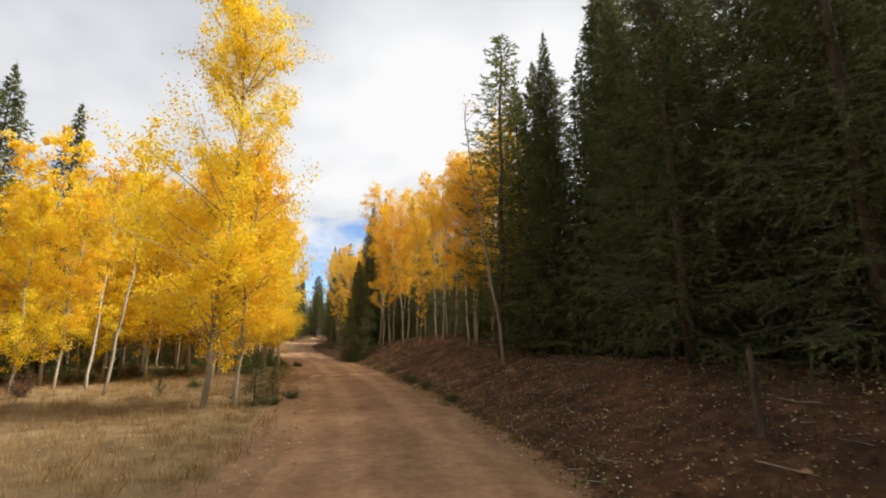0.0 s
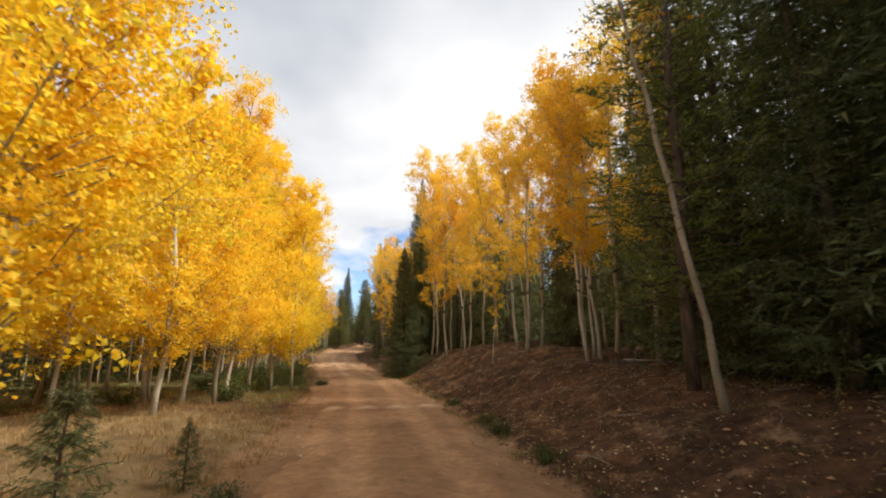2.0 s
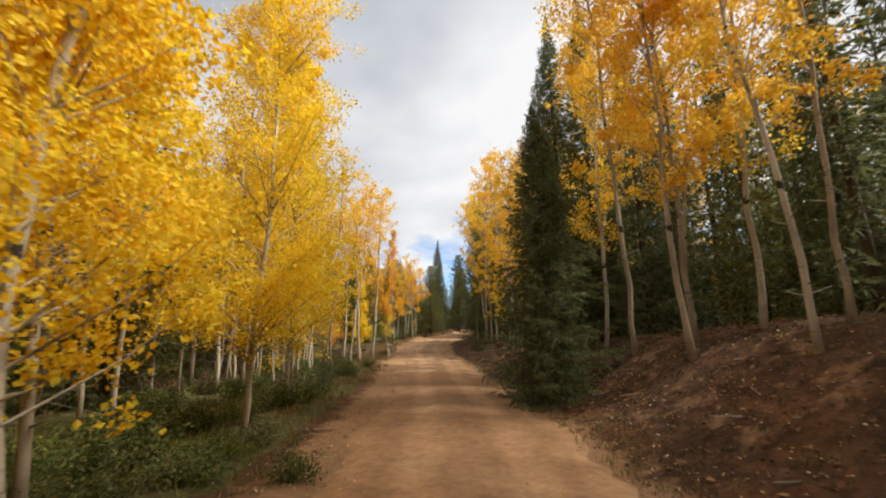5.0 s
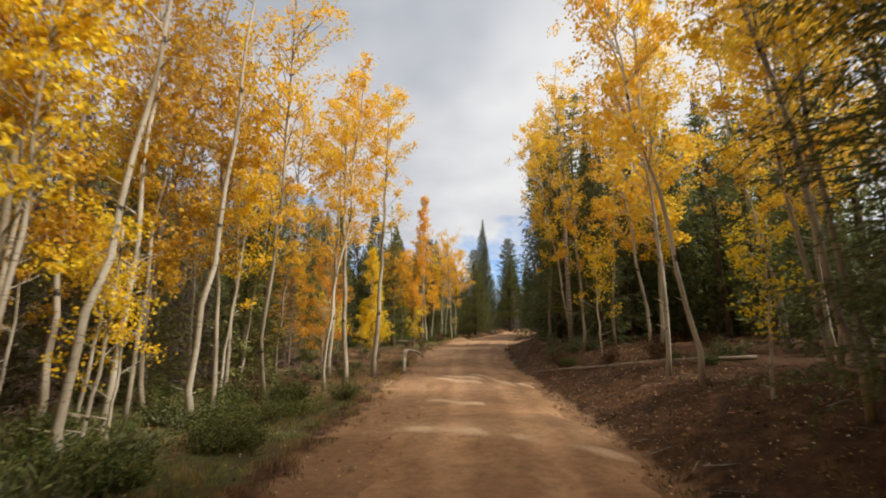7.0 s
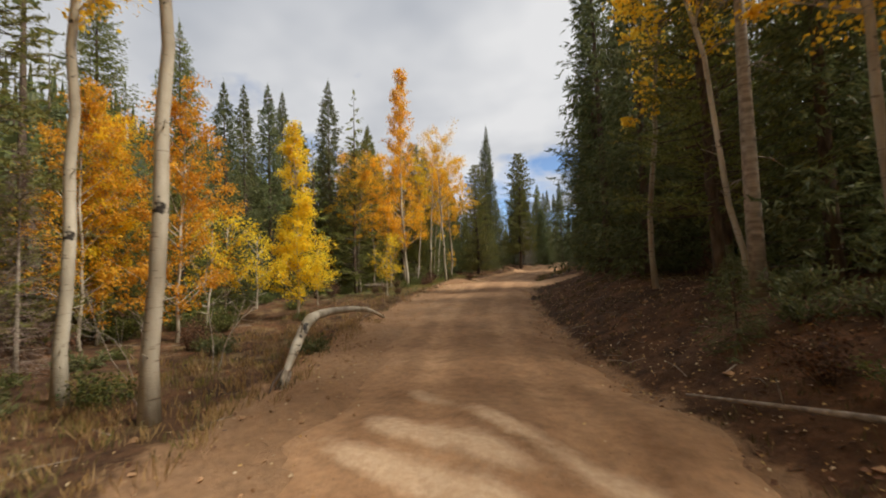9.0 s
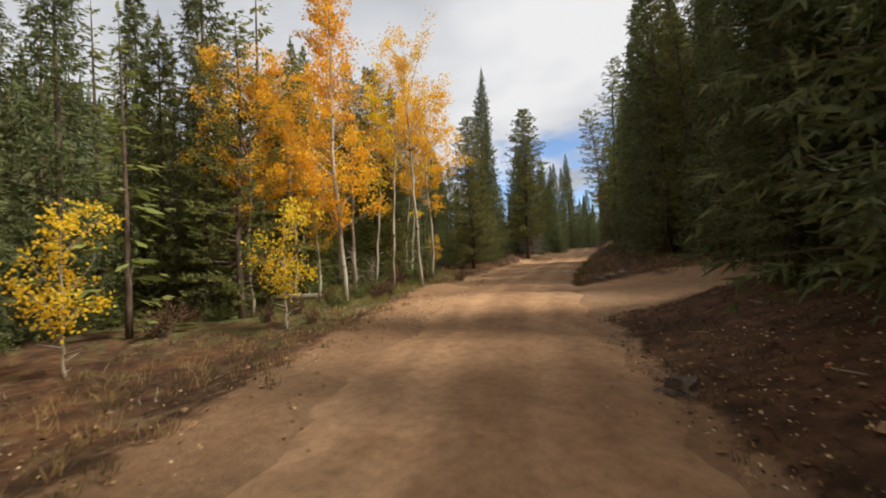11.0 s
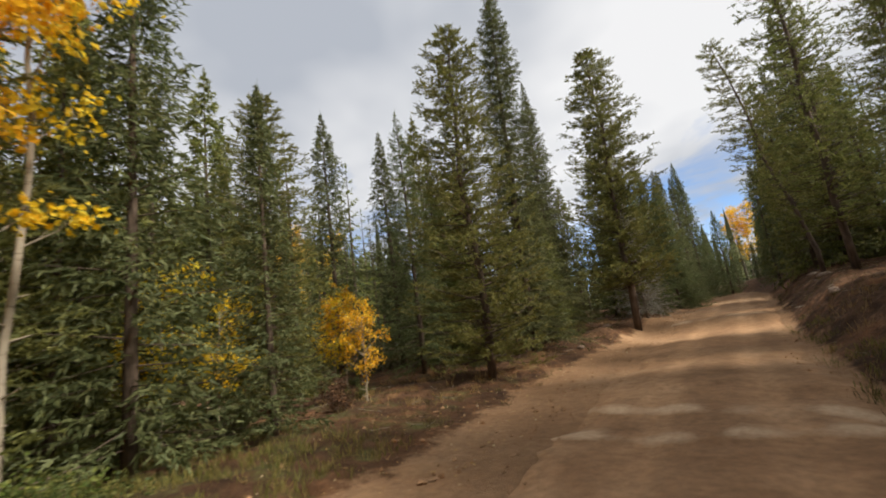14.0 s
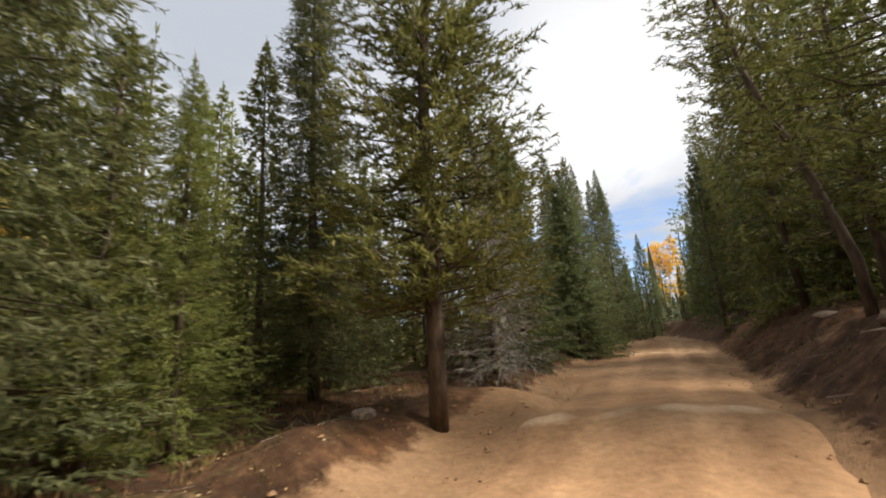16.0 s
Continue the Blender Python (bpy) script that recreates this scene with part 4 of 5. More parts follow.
# trees that stand by the road, each at its place: kind, x, y, turn, height, lean about x and y
NEAR = [
    # golden grove on the left of the first stretch
    ("full_a", -6.4, 12.3, 20, 12.9), ("full_c", -5.6, 12.4, 80, 7.5), ("full_b", -13.0, 23.4, 200, 11.5), ("full_b", -10.5, 20.7, 40, 11.0),
    ("full_c", -11.3, 22.9, 10, 10.0), ("full_a", -10.4, 23.2, 150, 11.5), ("full_b", -11.5, 27.2, 95, 11.0), ("full_b", -10.4, 28.7, 300, 9.8),
    ("full_c", -11.0, 28.1, 250, 10.4), ("full_c", -11.7, 29.6, 170, 9.5), ("full_b", -11.1, 25.0, 100, 10.5), ("full_a", -12.6, 33.5, 60, 10.5),
    ("full_b", -14.3, 37.0, 160, 10.5), ("full_b", -14.3, 15.1, 30, 7.2), ("full_c", -14.1, 16.6, 90, 7.5), ("full_b", -14.9, 19.1, 50, 9.2),
    ("full_b", -13.4, 20.6, 140, 9.4), ("full_c", -17.5, 17.5, 10, 8.0), ("full_a", -16.0, 22.5, 75, 10.5),
    ("spruce_b", -21.1, 19.7, 0, 15.5), ("spruce_c", -23.1, 26.0, 50, 17.0), ("spruce_c", -23.0, 31.9, 0, 15.5), ("spruce_c", -20.0, 36.0, 0, 14.0),
    # right bank of the first stretch
    ("thin_a", 2.4, 17.5, 190, 11.0, 0, 2), ("gold_a", 1.5, 23.8, 185, 10.6), ("gold_b", 1.8, 24.3, 150, 10.4, 3, 0), ("gold_a", 1.9, 24.0, 90, 10.0, -3, 0),
    ("gold_a", 0.0, 29.0, 20, 10.8), ("gold_b", 0.4, 33.5, 200, 11.0), ("pole_a", -1.5, 29.0, 0, 4.2), ("gold_b", -1.2, 33.0, 170, 11.0), ("gold_a", -2.9, 37.4, 60, 12.0),
    ("gold_a", -4.3, 37.1, 160, 12.2), ("gold_a", -5.9, 42.1, 10, 11.8), ("gold_b", -3.0, 34.8, 200, 10.5), ("gold_b", -4.1, 37.9, 100, 12.4), ("gold_b", -5.2, 39.9, 270, 13.6),
    ("gold_a", -0.3, 30.2, 190, 11.5), ("gold_a", 0.9, 31.5, 30, 12.5), ("gold_b", -2.0, 36.0, 70, 11.0), ("gold_b", -3.6, 40.8, 20, 11.0), ("pine_b", 4.4, 29.0, 240, 13.0),
    ("gold_a", 2.9, 25.8, 10, 12.5), ("gold_b", 2.2, 27.6, 90, 12.0), ("gold_a", 3.4, 23.2, 300, 12.0), ("gold_b", 3.3, 28.8, 200, 12.0), ("spruce_b", 5.6, 25.5, 45, 13.0), ("spruce_b", 3.4, 33.8, 0, 12.0), ("pine_b", 6.6, 32.0, 85, 13.0), ("spruce_a", -7.5, 39.5, 0, 9.0),
    ("pine_b", 2.5, 18.9, 60, 15.6), ("spruce_s", 4.6, 17.6, 0, 14.5), ("pine_b", 7.5, 15.8, 120, 15.5), ("spruce_n", 8.6, 11.0, 40, 16.0), ("spruce_n", 5.9, 10.6, 20, 15.0), ("spruce_s", 7.2, 13.0, 120, 15.5), ("spruce_b", 9.9, 8.6, 200, 16.0), ("spruce_s", 6.3, 14.0, 90, 14.0),
    ("spruce_n", 7.3, 7.2, 200, 15.0), ("pine_a", 9.8, 14.8, 20, 14.0), ("spruce_c", 10.4, 18.2, 55, 15.0), ("pine_b", 6.2, 21.4, 300, 14.0),
    # second stretch, left
    ("small_a", -20.6, 45.6, 0, 3.6), ("ochre_a", -25.9, 43.6, 0, 12.5), ("ochre_b", -27.7, 48.5, 50, 12.5), ("thin_a", -21.2, 47.8, 350, 13.0), ("fir_n", -26.8, 49.3, 40, 12.0), ("fir_m", -29.2, 46.4, 0, 12.5), ("fir_m", -25.2, 52.6, 90, 9.0), ("high_c", -21.4, 50.2, 340, 13.5, 0, 3),
    ("high_b", -22.0, 53.5, 10, 12.5), ("tall_a", -22.3, 55.1, 200, 12.5), ("tall_a", -24.9, 57.3, 20, 13.0), ("tall_a", -22.3, 57.1, 0, 13.5, 0, 2), ("thin_a", -23.0, 45.5, 150, 12.0), ("thin_a", -19.5, 44.4, 20, 11.5), ("small_a", -19.9, 44.8, 40, 4.2),
    ("high_b", -25.3, 54.5, 350, 12.0), ("high_d", -29.8, 50.6, 20, 11.0),
    ("pole_a", -24.6, 52.0, 60, 8.5), ("ochre_a", -27.0, 51.8, 300, 12.5), ("ochre_b", -18.0, 41.0, 25, 11.0), ("ochre_a", -20.6, 41.6, 355, 12.0), ("pole_a", -18.9, 43.0, 0, 8.0),
    ("pole_a", -23.2, 50.0, 0, 8.0), ("pole_a", -24.4, 47.0, 80, 9.0), ("snag_b", -26.4, 49.8, 0, 10.0), ("snag_a", -27.6, 46.6, 40, 9.0), ("snag_a", -29.0, 52.6, 100, 9.0),
    ("dead_a", -27.3, 50.6, 0, 11.0), ("dead_a", -28.9, 52.4, 80, 10.0), ("dead_a", -30.2, 48.8, 160, 12.0), ("dead_a", -29.6, 54.8, 240, 10.0), ("dead_a", -31.8, 51.6, 300, 12.0), ("dead_a", -26.2, 47.0, 30, 9.0), ("dead_a", -27.9, 57.9, 120, 5.0),
    # second stretch, right
    ("high_a", -13.8, 60.2, 190, 12.5), ("small_a", -12.9, 58.2, 100, 4.4), ("high_b", -10.3, 51.6, 185, 12.0), ("small_a", -9.5, 49.5, 10, 3.0), ("high_c", -8.5, 48.2, 200, 10.5),
    ("high_c", -8.2, 51.0, 170, 11.5), ("high_b", -8.9, 47.6, 210, 10.0), ("high_a", -10.9, 59.6, 195, 13.0, 0, -4), ("high_c", -10.6, 60.0, 160, 13.0, 0, -3), ("high_d", -11.2, 59.3, 220, 12.0),
    ("high_b", -6.6, 50.0, 180, 12.5), ("high_d", -10.9, 53.2, 150, 11.5, 0, -3), ("high_a", -6.9, 55.0, 200, 13.0), ("high_d", -12.6, 62.3, 20, 12.0), ("spruce_n", -4.2, 44.9, 0, 14.0), ("spruce_s", -7.2, 45.3, 100, 15.5), ("spruce_s", -5.9, 44.3, 10, 15.0), ("spruce_n", -7.9, 46.4, 200, 13.5), ("snag_b", -14.6, 62.4, 0, 12.0),
    ("high_d", -16.1, 65.4, 15, 13.0), ("high_b", -14.7, 62.9, 200, 12.0), ("pine_b", -14.9, 64.2, 0, 14.0), ("spruce_c", -13.2, 63.6, 200, 13.0),
    ("spruce_c", -17.6, 71.6, 0, 15.5), ("spruce_s", -18.2, 75.6, 30, 15.0), ("spruce_c", -16.2, 68.6, 70, 14.5), ("pine_b", -14.4, 66.4, 0, 15.0),
    # beyond the fallen trunk, left
    ("narrow_a", -28.9, 66.8, 0, 7.8), ("small_b", -30.7, 70.1, 0, 3.0), ("small_b", -32.6, 66.5, 80, 4.2), ("small_a", -31.2, 64.6, 20, 4.5), ("small_b", -33.5, 69.0, 140, 3.6),
    ("orange_a", -30.3, 78.2, 30, 14.6), ("orange_b", -33.6, 79.4, 200, 9.5), ("orange_b", -32.6, 76.2, 10, 8.5), ("small_b", -29.6, 74.6, 0, 3.2),
    ("ochre_f", -29.5, 62.3, 0, 7.6), ("ochre_f", -30.4, 60.2, 120, 7.2), ("full_c", -31.2, 61.0, 50, 7.0), ("pine_a", -29.4, 57.6, 90, 12.0),
    ("spruce_b", -35.6, 69.0, 20, 11.9), ("spruce_c", -36.6, 71.1, 70, 12.6), ("spruce_b", -36.5, 72.8, 110, 13.1), ("spruce_c", -39.5, 77.0, 10, 14.5), ("spruce_b", -35.3, 76.8, 160, 14.4),
    ("fir_d", -34.6, 78.7, 210, 14.2), ("fir_n", -33.2, 65.0, 30, 12.5), ("fir_n", -32.4, 61.6, 80, 12.5), ("fir_d", -34.4, 66.2, 50, 11.0), ("fir_d", -33.0, 72.6, 50, 9.0), ("fir_d", -38.0, 74.6, 90, 12.0),
    # third stretch, left
    ("orange_c", -31.8, 78.6, 200, 6.5), ("thin_a", -30.3, 81.4, 90, 9.0, 2, -2), ("orange_c", -32.9, 82.4, 100, 10.5, 0, 5),
    ("pole_a", -32.1, 82.9, 0, 9.5), ("fir_n", -34.4, 80.8, 60, 11.0), ("orange_d", -29.8, 83.2, 200, 11.5),
    ("pole_a", -32.0, 86.2, 10, 9.0), ("orange_b", -30.5, 85.9, 190, 10.0), ("pole_a", -32.7, 86.8, 0, 9.5),
    ("small_c", -34.2, 93.9, 0, 2.4), ("small_b", -37.9, 96.0, 0, 3.0), ("small_b", -37.6, 92.4, 40, 3.4), ("spruce_c", -46.7, 96.8, 120, 14.0), ("spruce_b", -41.0, 98.9, 0, 12.8), ("spruce_c", -39.0, 100.7, 60, 11.5),
    ("pine_n", -32.5, 97.3, 90, 12.0), ("pine_n", -33.6, 103.9, 10, 6.6), ("spruce_s", -33.2, 101.9, 0, 17.2, 0, 2.2), ("pine_e", -30.65, 107.9, 70, 15.0), ("dead_b", -31.0, 111.9, 0, 7.0),
    ("spruce_s", -34.6, 109.0, 40, 15.0), ("pine_a", -31.8, 113.8, 160, 13.0), ("spruce_a", -31.9, 116.8, 0, 10.0), ("pine_n", -36.4, 92.7, 200, 9.5), ("spruce_n", -36.4, 99.0, 30, 11.0),
    ("spruce_c", -31.4, 144.0, 0, 16.8), ("spruce_c", -31.1, 135.4, 90, 13.0), ("spruce_c", -31.3, 127.3, 30, 12.0), ("spruce_c", -30.7, 139.6, 30, 14.0), ("spruce_a", -30.8, 122.2, 100, 9.5),
    ("spruce_c", -33.3, 90.7, 40, 7.4), ("pine_n", -36.0, 80.8, 120, 10.5), ("snag_a", -34.2, 83.0, 10, 6.5), ("bare_a", -24.4, 59.6, 0, 2.4), ("bare_a", -25.6, 58.8, 90, 2.0), ("bare_a", -24.0, 56.0, 200, 2.2), ("bare_a", -31.5, 80.9, 0, 2.3), ("bare_a", -31.5, 80.6, 140, 1.7), ("bare_a", -31.4, 81.3, 60, 2.0), ("pine_n", -33.4, 85.5, 300, 11.5), ("fir_n", -34.2, 84.3, 220, 12.0), ("pine_a", -32.6, 75.8, 0, 10.0), ("spruce_b", -34.0, 88.6, 20, 12.0),
    ("fir_n", -33.4, 104.9, 30, 6.8), ("fir_m", -39.4, 106.6, 0, 10.7), ("fir_m", -40.2, 109.3, 60, 11.2), ("fir_m", -36.7, 109.1, 120, 11.2),
    ("fir_m", -41.5, 111.0, 10, 12.3), ("spruce_c", -31.9, 124.3, 70, 11.1), ("spruce_c", -31.7, 132.5, 20, 13.2), ("spruce_m", -24.6, 126.8, 0, 9.8),
    ("small_c", -37.6, 96.2, 0, 3.2), ("small_b", -35.4, 89.6, 0, 3.4), ("small_b", -36.4, 91.2, 70, 3.0),
    ("fir_n", -36.6, 100.9, 230, 9.0), ("fir_m", -39.0, 103.5, 300, 13.0), ("spruce_n", -37.6, 102.6, 340, 10.0),
    # third stretch, right
    ("pine_c", -23.2, 112.7, 125, 14.5), ("pine_b", -22.4, 109.9, 30, 17.5), ("pine_b", -21.6, 116.5, 100, 17.0), ("spruce_b", -21.3, 120.5, 0, 17.0),
    ("pine_b", -20.6, 101.6, 60, 13.0), ("spruce_b", -20.5, 97.6, 0, 14.0), ("pine_b", -20.4, 105.2, 0, 13.0), ("pine_b", -18.6, 93.3, 120, 14.0), ("spruce_b", -22.0, 126.7, 0, 16.0),
    ("spruce_s", -16.9, 76.6, 80, 13.5), ("spruce_b", -14.8, 82.3, 30, 17.0), ("pine_b", -16.1, 86.6, 0, 17.5),
    ("spruce_b", -15.6, 88.4, 30, 15.0), ("spruce_b", -14.4, 85.0, 90, 15.0), ("spruce_b", -17.0, 91.2, 10, 14.5), ("spruce_b", -13.2, 81.0, 70, 15.0), ("fir_m", -16.4, 95.6, 0, 13.5),
    # second stretch, right: spruces added to keep the sun off the bank
    ("spruce_b", -4.0, 49.2, 0, 14.0), ("spruce_b", -2.6, 46.8, 60, 14.0),
    # end of the road
    ("gold_a", -29.6, 196.0, 0, 15.0), ("gold_b", -27.3, 197.0, 40, 16.0), ("gold_a", -28.2, 198.4, 130, 15.5), ("gold_b", -26.0, 198.0, 200, 15.5), ("gold_a", -25.0, 199.0, 90, 14.5), ("gold_a", -60.0, 110.0, 20, 12.0), ("gold_b", -58.5, 112.5, 70, 11.0), ("spruce_c", -25.9, 147.8, 0, 4.6), ("spruce_c", -24.8, 148.6, 0, 5.0), ("spruce_b", -29.0, 150.8, 20, 11.0), ("spruce_c", -24.3, 147.4, 50, 9.0), ("spruce_b", -22.0, 152.1, 80, 11.0),
]
for key, x, y, turn, tall, *tilt in NEAR:
    tree(key, x, y, turn, tall, tuple(tilt) or (0, 0), "trees by the road")

# the woods behind: along from, to; left from, to; how many; kinds; heights; least spacing
WOODS = [
    (17, 44, 8.0, 20, 46, ("grove_a", "grove_a", "pole_a", "pole_a", "grove_a"), (7.5, 10.5), 1.1),
    (8, 17, 13, 24, 16, ("grove_a", "pole_a"), (7, 9), 1.2),
    (0, 44, 18, 34, 30, ("spruce_far", "high_d", "spruce_d"), (10, 15), 1.8),
    (38, 57, 8.5, 18, 36, ("pole_a", "ochre_b", "ochre_b", "pole_a", "fir_m", "snag_b"), (8, 12.5), 1.1),
    (44, 55, 6.2, 9.5, 10, ("ochre_a", "high_c", "ochre_b"), (11, 14), 1.2),
    (42, 70, 12, 30, 60, ("spruce_d", "fir_d", "fir_d"), (13, 17), 1.5),
    (66, 92, 12, 28, 34, ("spruce_d", "fir_d", "spruce_d", "fir_d"), (10, 14.5), 1.6),
    (82, 98, 9, 15, 16, ("fir_m", "spruce_m", "fir_m"), (9, 13), 1.5),
    (104, 128, 7.5, 13, 10, ("fir_m", "spruce_m", "fir_m"), (8, 12), 1.6),
    (92, 128, 13, 28, 44, ("spruce_d", "fir_d", "fir_d"), (9, 13), 1.5),
    (116, 180, 5.2, 20, 40, ("spruce_d", "spruce_d", "fir_d"), (10, 16), 1.7),
    (-8, 24, -22, -7.8, 86, ("pine_d", "spruce_d", "spruce_d", "fir_d"), (13, 16), 1.4),
    (20, 46, -20, -9.0, 34, ("spruce_d", "spruce_d", "fir_d", "pine_d", "spruce_b"), (10, 12.5), 1.4),
    (44, 66, -20, -9.0, 34, ("spruce_d", "pine_d", "high_d", "pine_d", "spruce_d"), (11, 15), 1.4),
    (62, 84, -20, -6.5, 34, ("spruce_d", "pine_d", "spruce_d", "spruce_c"), (12, 15), 1.4),
    (84, 97, -12.4, -6.4, 12, ("spruce_m", "fir_m", "pine_b"), (11, 14), 1.4),
    (76, 95, -14.4, -8.5, 18, ("spruce_m", "fir_m", "spruce_m"), (11, 14), 1.3),
    (76, 96, -26, -13, 34, ("spruce_d", "pine_d"), (13, 16), 1.5),
    (93, 112, -22, -13, 12, ("spruce_d", "pine_d", "spruce_d"), (10, 13), 1.6),
    (116, 152, -10, -4.6, 26, ("spruce_b", "fir_m", "spruce_m", "pine_b"), (10, 15), 1.4),
    (120, 175, -19, -5.5, 32, ("spruce_d", "pine_d", "spruce_far"), (13, 18), 1.7),
    (-12, 30, -36, -20, 46, ("spruce_far",), (12, 16), 1.8),
    (26, 130, -33, -19, 44, ("spruce_far",), (11, 15), 2.2),
    (157, 190, -9, 9, 30, ("spruce_far", "spruce_m"), (8, 11), 1.8),
    (85.5, 99, -10.5, -6.2, 7, ("spruce_b", "spruce_c"), (14, 16.5), 1.3),
    (84, 140, 26, 62, 110, ("spruce_far", "fir_d", "spruce_far"), (10, 15), 2.0),
    (7, 19, -12.4, -8.2, 6, ("spruce_b",), (15, 17.5), 1.2),
    (98, 108, -13, -7.0, 7, ("spruce_b", "spruce_m", "pine_b"), (14, 17), 1.4),
    (109, 121, -14, -9.5, 5, ("spruce_b", "spruce_m"), (12, 15), 1.4),
]
gw = np.random.default_rng(5)
DEEP = []
for s0, s1, l0, l1, count, kinds, (h0, h1), gap in WOODS:
    left_over, tries = count, 0
    while left_over and tries < count * 12:
        tries += 1
        s, l = gw.uniform(s0, s1), gw.uniform(l0, l1)
        if 78.5 < s < 87.5 and -11 < l < 0:      # the side track stays clear
            continue
        x, y = at_road(s, l)
        if 116 < y < 192 and abs(x + 26.6 + (y - 100) * 0.012) < 2.8 and h0 > 9:      # the view along the road to the far aspens
            continue
        if min((x - a) ** 2 + (y - b) ** 2 for a, b in TAKEN) < gap * gap:
            continue
        left_over -= 1
        key = kinds[gw.integers(len(kinds))]
        near = {"spruce_d": "spruce_m", "fir_d": "fir_m", "pine_d": "spruce_m"}
        if abs(l) < 12.5 and -6 < s < 150:
            key = near.get(key, key)
            if 0 < s < 15 and -10.5 < l < 0:      # dense ones beside the open slope
                key = {"spruce_m": "spruce_n", "fir_m": "fir_n"}.get(key, key)
        if abs(l) >= 12.5 and key in ("spruce_far", "spruce_d", "fir_d", "pine_d") or s > 150:
            TAKEN.append((x, y))
            DEEP.append((key, x, y, gw.uniform(0, 360), gw.uniform(h0, h1)))
            continue
        tree(key, x, y, gw.uniform(0, 360), gw.uniform(h0, h1), (gw.normal(0, 1.5), gw.normal(0, 1.5)), "forest trees")


def deep_woods():
    """The trees that stand deep in the forest, joined."""
    made = {}
    verts, faces, mats, n = [], [], [], 0
    slots = [DARKBARK, SPRUCE, PINE, BARK, YELLOW]
    for key, x, y, turn, tall in DEEP:
        built, maker = KINDS[key]
        if key not in made:
            made[key] = []
            for _, me in maker():
                co = np.empty(len(me.vertices) * 3)
                me.vertices.foreach_get("co", co)
                made[key].append((co.reshape(-1, 3), [tuple(p.vertices) for p in me.polygons], slots.index(me.materials[0])))
                bpy.data.meshes.remove(me)
        k, c, d = tall / built, math.cos(radians(turn)), math.sin(radians(turn))
        z = height(x, y) - 0.05
        for co, fs, slot in made[key]:
            verts.append(np.stack([x + k * (c * co[:, 0] - d * co[:, 1]), y + k * (d * co[:, 0] + c * co[:, 1]), z + k * co[:, 2]], 1))
            faces += [tuple(i + n for i in f) for f in fs]
            mats += [slot] * len(fs)
            n += len(co)
    me = bpy.data.meshes.new("deep_woods")
    me.from_pydata(np.concatenate(verts), [], faces)
    for m in slots:
        me.materials.append(m)
    me.polygons.foreach_set("material_index", mats)
    me.update()
    tagged(new("deep_woods", me), "dark conifers standing deep in the forest", "forest", kind="stuff")


deep_woods()


def far_woods():
    """Conifers on the distant slopes, too many to count."""
    g = np.random.default_rng(77)
    sh = Shape()
    n = 4600
    a = g.uniform(0, 2 * math.pi, n)
    r = 20 + 330 * g.random(n) ** 0.8
    x, y = -22 + r * np.cos(a), 70 + r * np.sin(a) * 1.2
    s, left = road_place(x, y)
    keep = (left > 30) | (left < -34) | (s > 190) | (s < -45)
    x, y = x[keep], y[keep]
    z = height(x, y)
    for i in range(len(x)):
        tall, w = g.uniform(9, 16), g.uniform(1.2, 2.0)
        k = 5
        rings = []
        for lev, (f, q) in enumerate(((0.05, 0.9), (0.35, 0.45), (0.3, 0.78), (0.62, 0.28), (0.57, 0.5), (1.0, 0.0))):
            ang = np.arange(k) * 2 * math.pi / k + lev + g.uniform(0, 1)
            rr = w * q * (1 + 0.35 * (np.arange(k) % 2 - 0.5) + g.normal(0, 0.08, k))
            rings.append(np.stack([x[i] + rr * np.cos(ang), y[i] + rr * np.sin(ang), z[i] + tall * f + 0 * ang - 0.3 * (np.arange(k) % 2) * (q > 0)], 1))
        f = [(b * k + j, b * k + (j + 1) % k, (b + 1) * k + (j + 1) % k, (b + 1) * k + j) for b in range(5) for j in range(k)]
        sh.add(np.concatenate(rings), f)
    tagged(new("far_woods", sh.mesh("far_woods", FARFIR)), "distant dark green conifer forest on the slopes", "forest", kind="stuff")


far_woods()


# ---- undergrowth and things on the ground ----
def shrub(seed, wide, tall, leaves, mat, size=0.035):
    """A low bush: a fan of stems and small leaves."""
    g = np.random.default_rng(seed)
    stems, fo = [Shape() for _ in range(5)], Shape()
    pts = []
    for k in range(22):
        st = stems[k % 5]
        a, out = g.uniform(0, 6.28), g.uniform(0.15, 1.0) * wide
        h = np.array((math.cos(a), math.sin(a), 0))
        top = h * out + np.array((0, 0, tall * g.uniform(0.45, 1.0) * (1.1 - 0.5 * out / wide)))
        mid = top * 0.5 + h * out * 0.1
        st.tube([h * 0.03 - (0, 0, 0.08), mid, top], [0.009, 0.006, 0.002], 3, cap=False)
        w = g.uniform(0.25, 1.05, (leaves // 22, 1))
        pts.append(np.where(w < 0.5, mid * w * 2, mid + (top - mid) * (w - 0.5) * 2) + g.normal(0, 0.07, (leaves // 22, 3)))
    c = np.concatenate(pts)
    c[:, 2] = np.maximum(c[:, 2], 0.02)
    n = len(c)
    nrm = unit(g.normal(0, 0.7, (n, 3)) + (0, 0, 0.6))
    x = unit(np.cross(nrm, g.normal(0, 1, (n, 3))))
    sz = size * g.uniform(0.6, 1.4, (n, 1))
    fo.blades(c - x * sz, c + x * sz, np.cross(nrm, x) * sz * 0.6, nrm * sz * 0.2)
    return [("stem", st.mesh("shrub_stem", DARKBARK)) for st in stems] + [("foliage", fo.mesh("shrub_foliage", mat))]


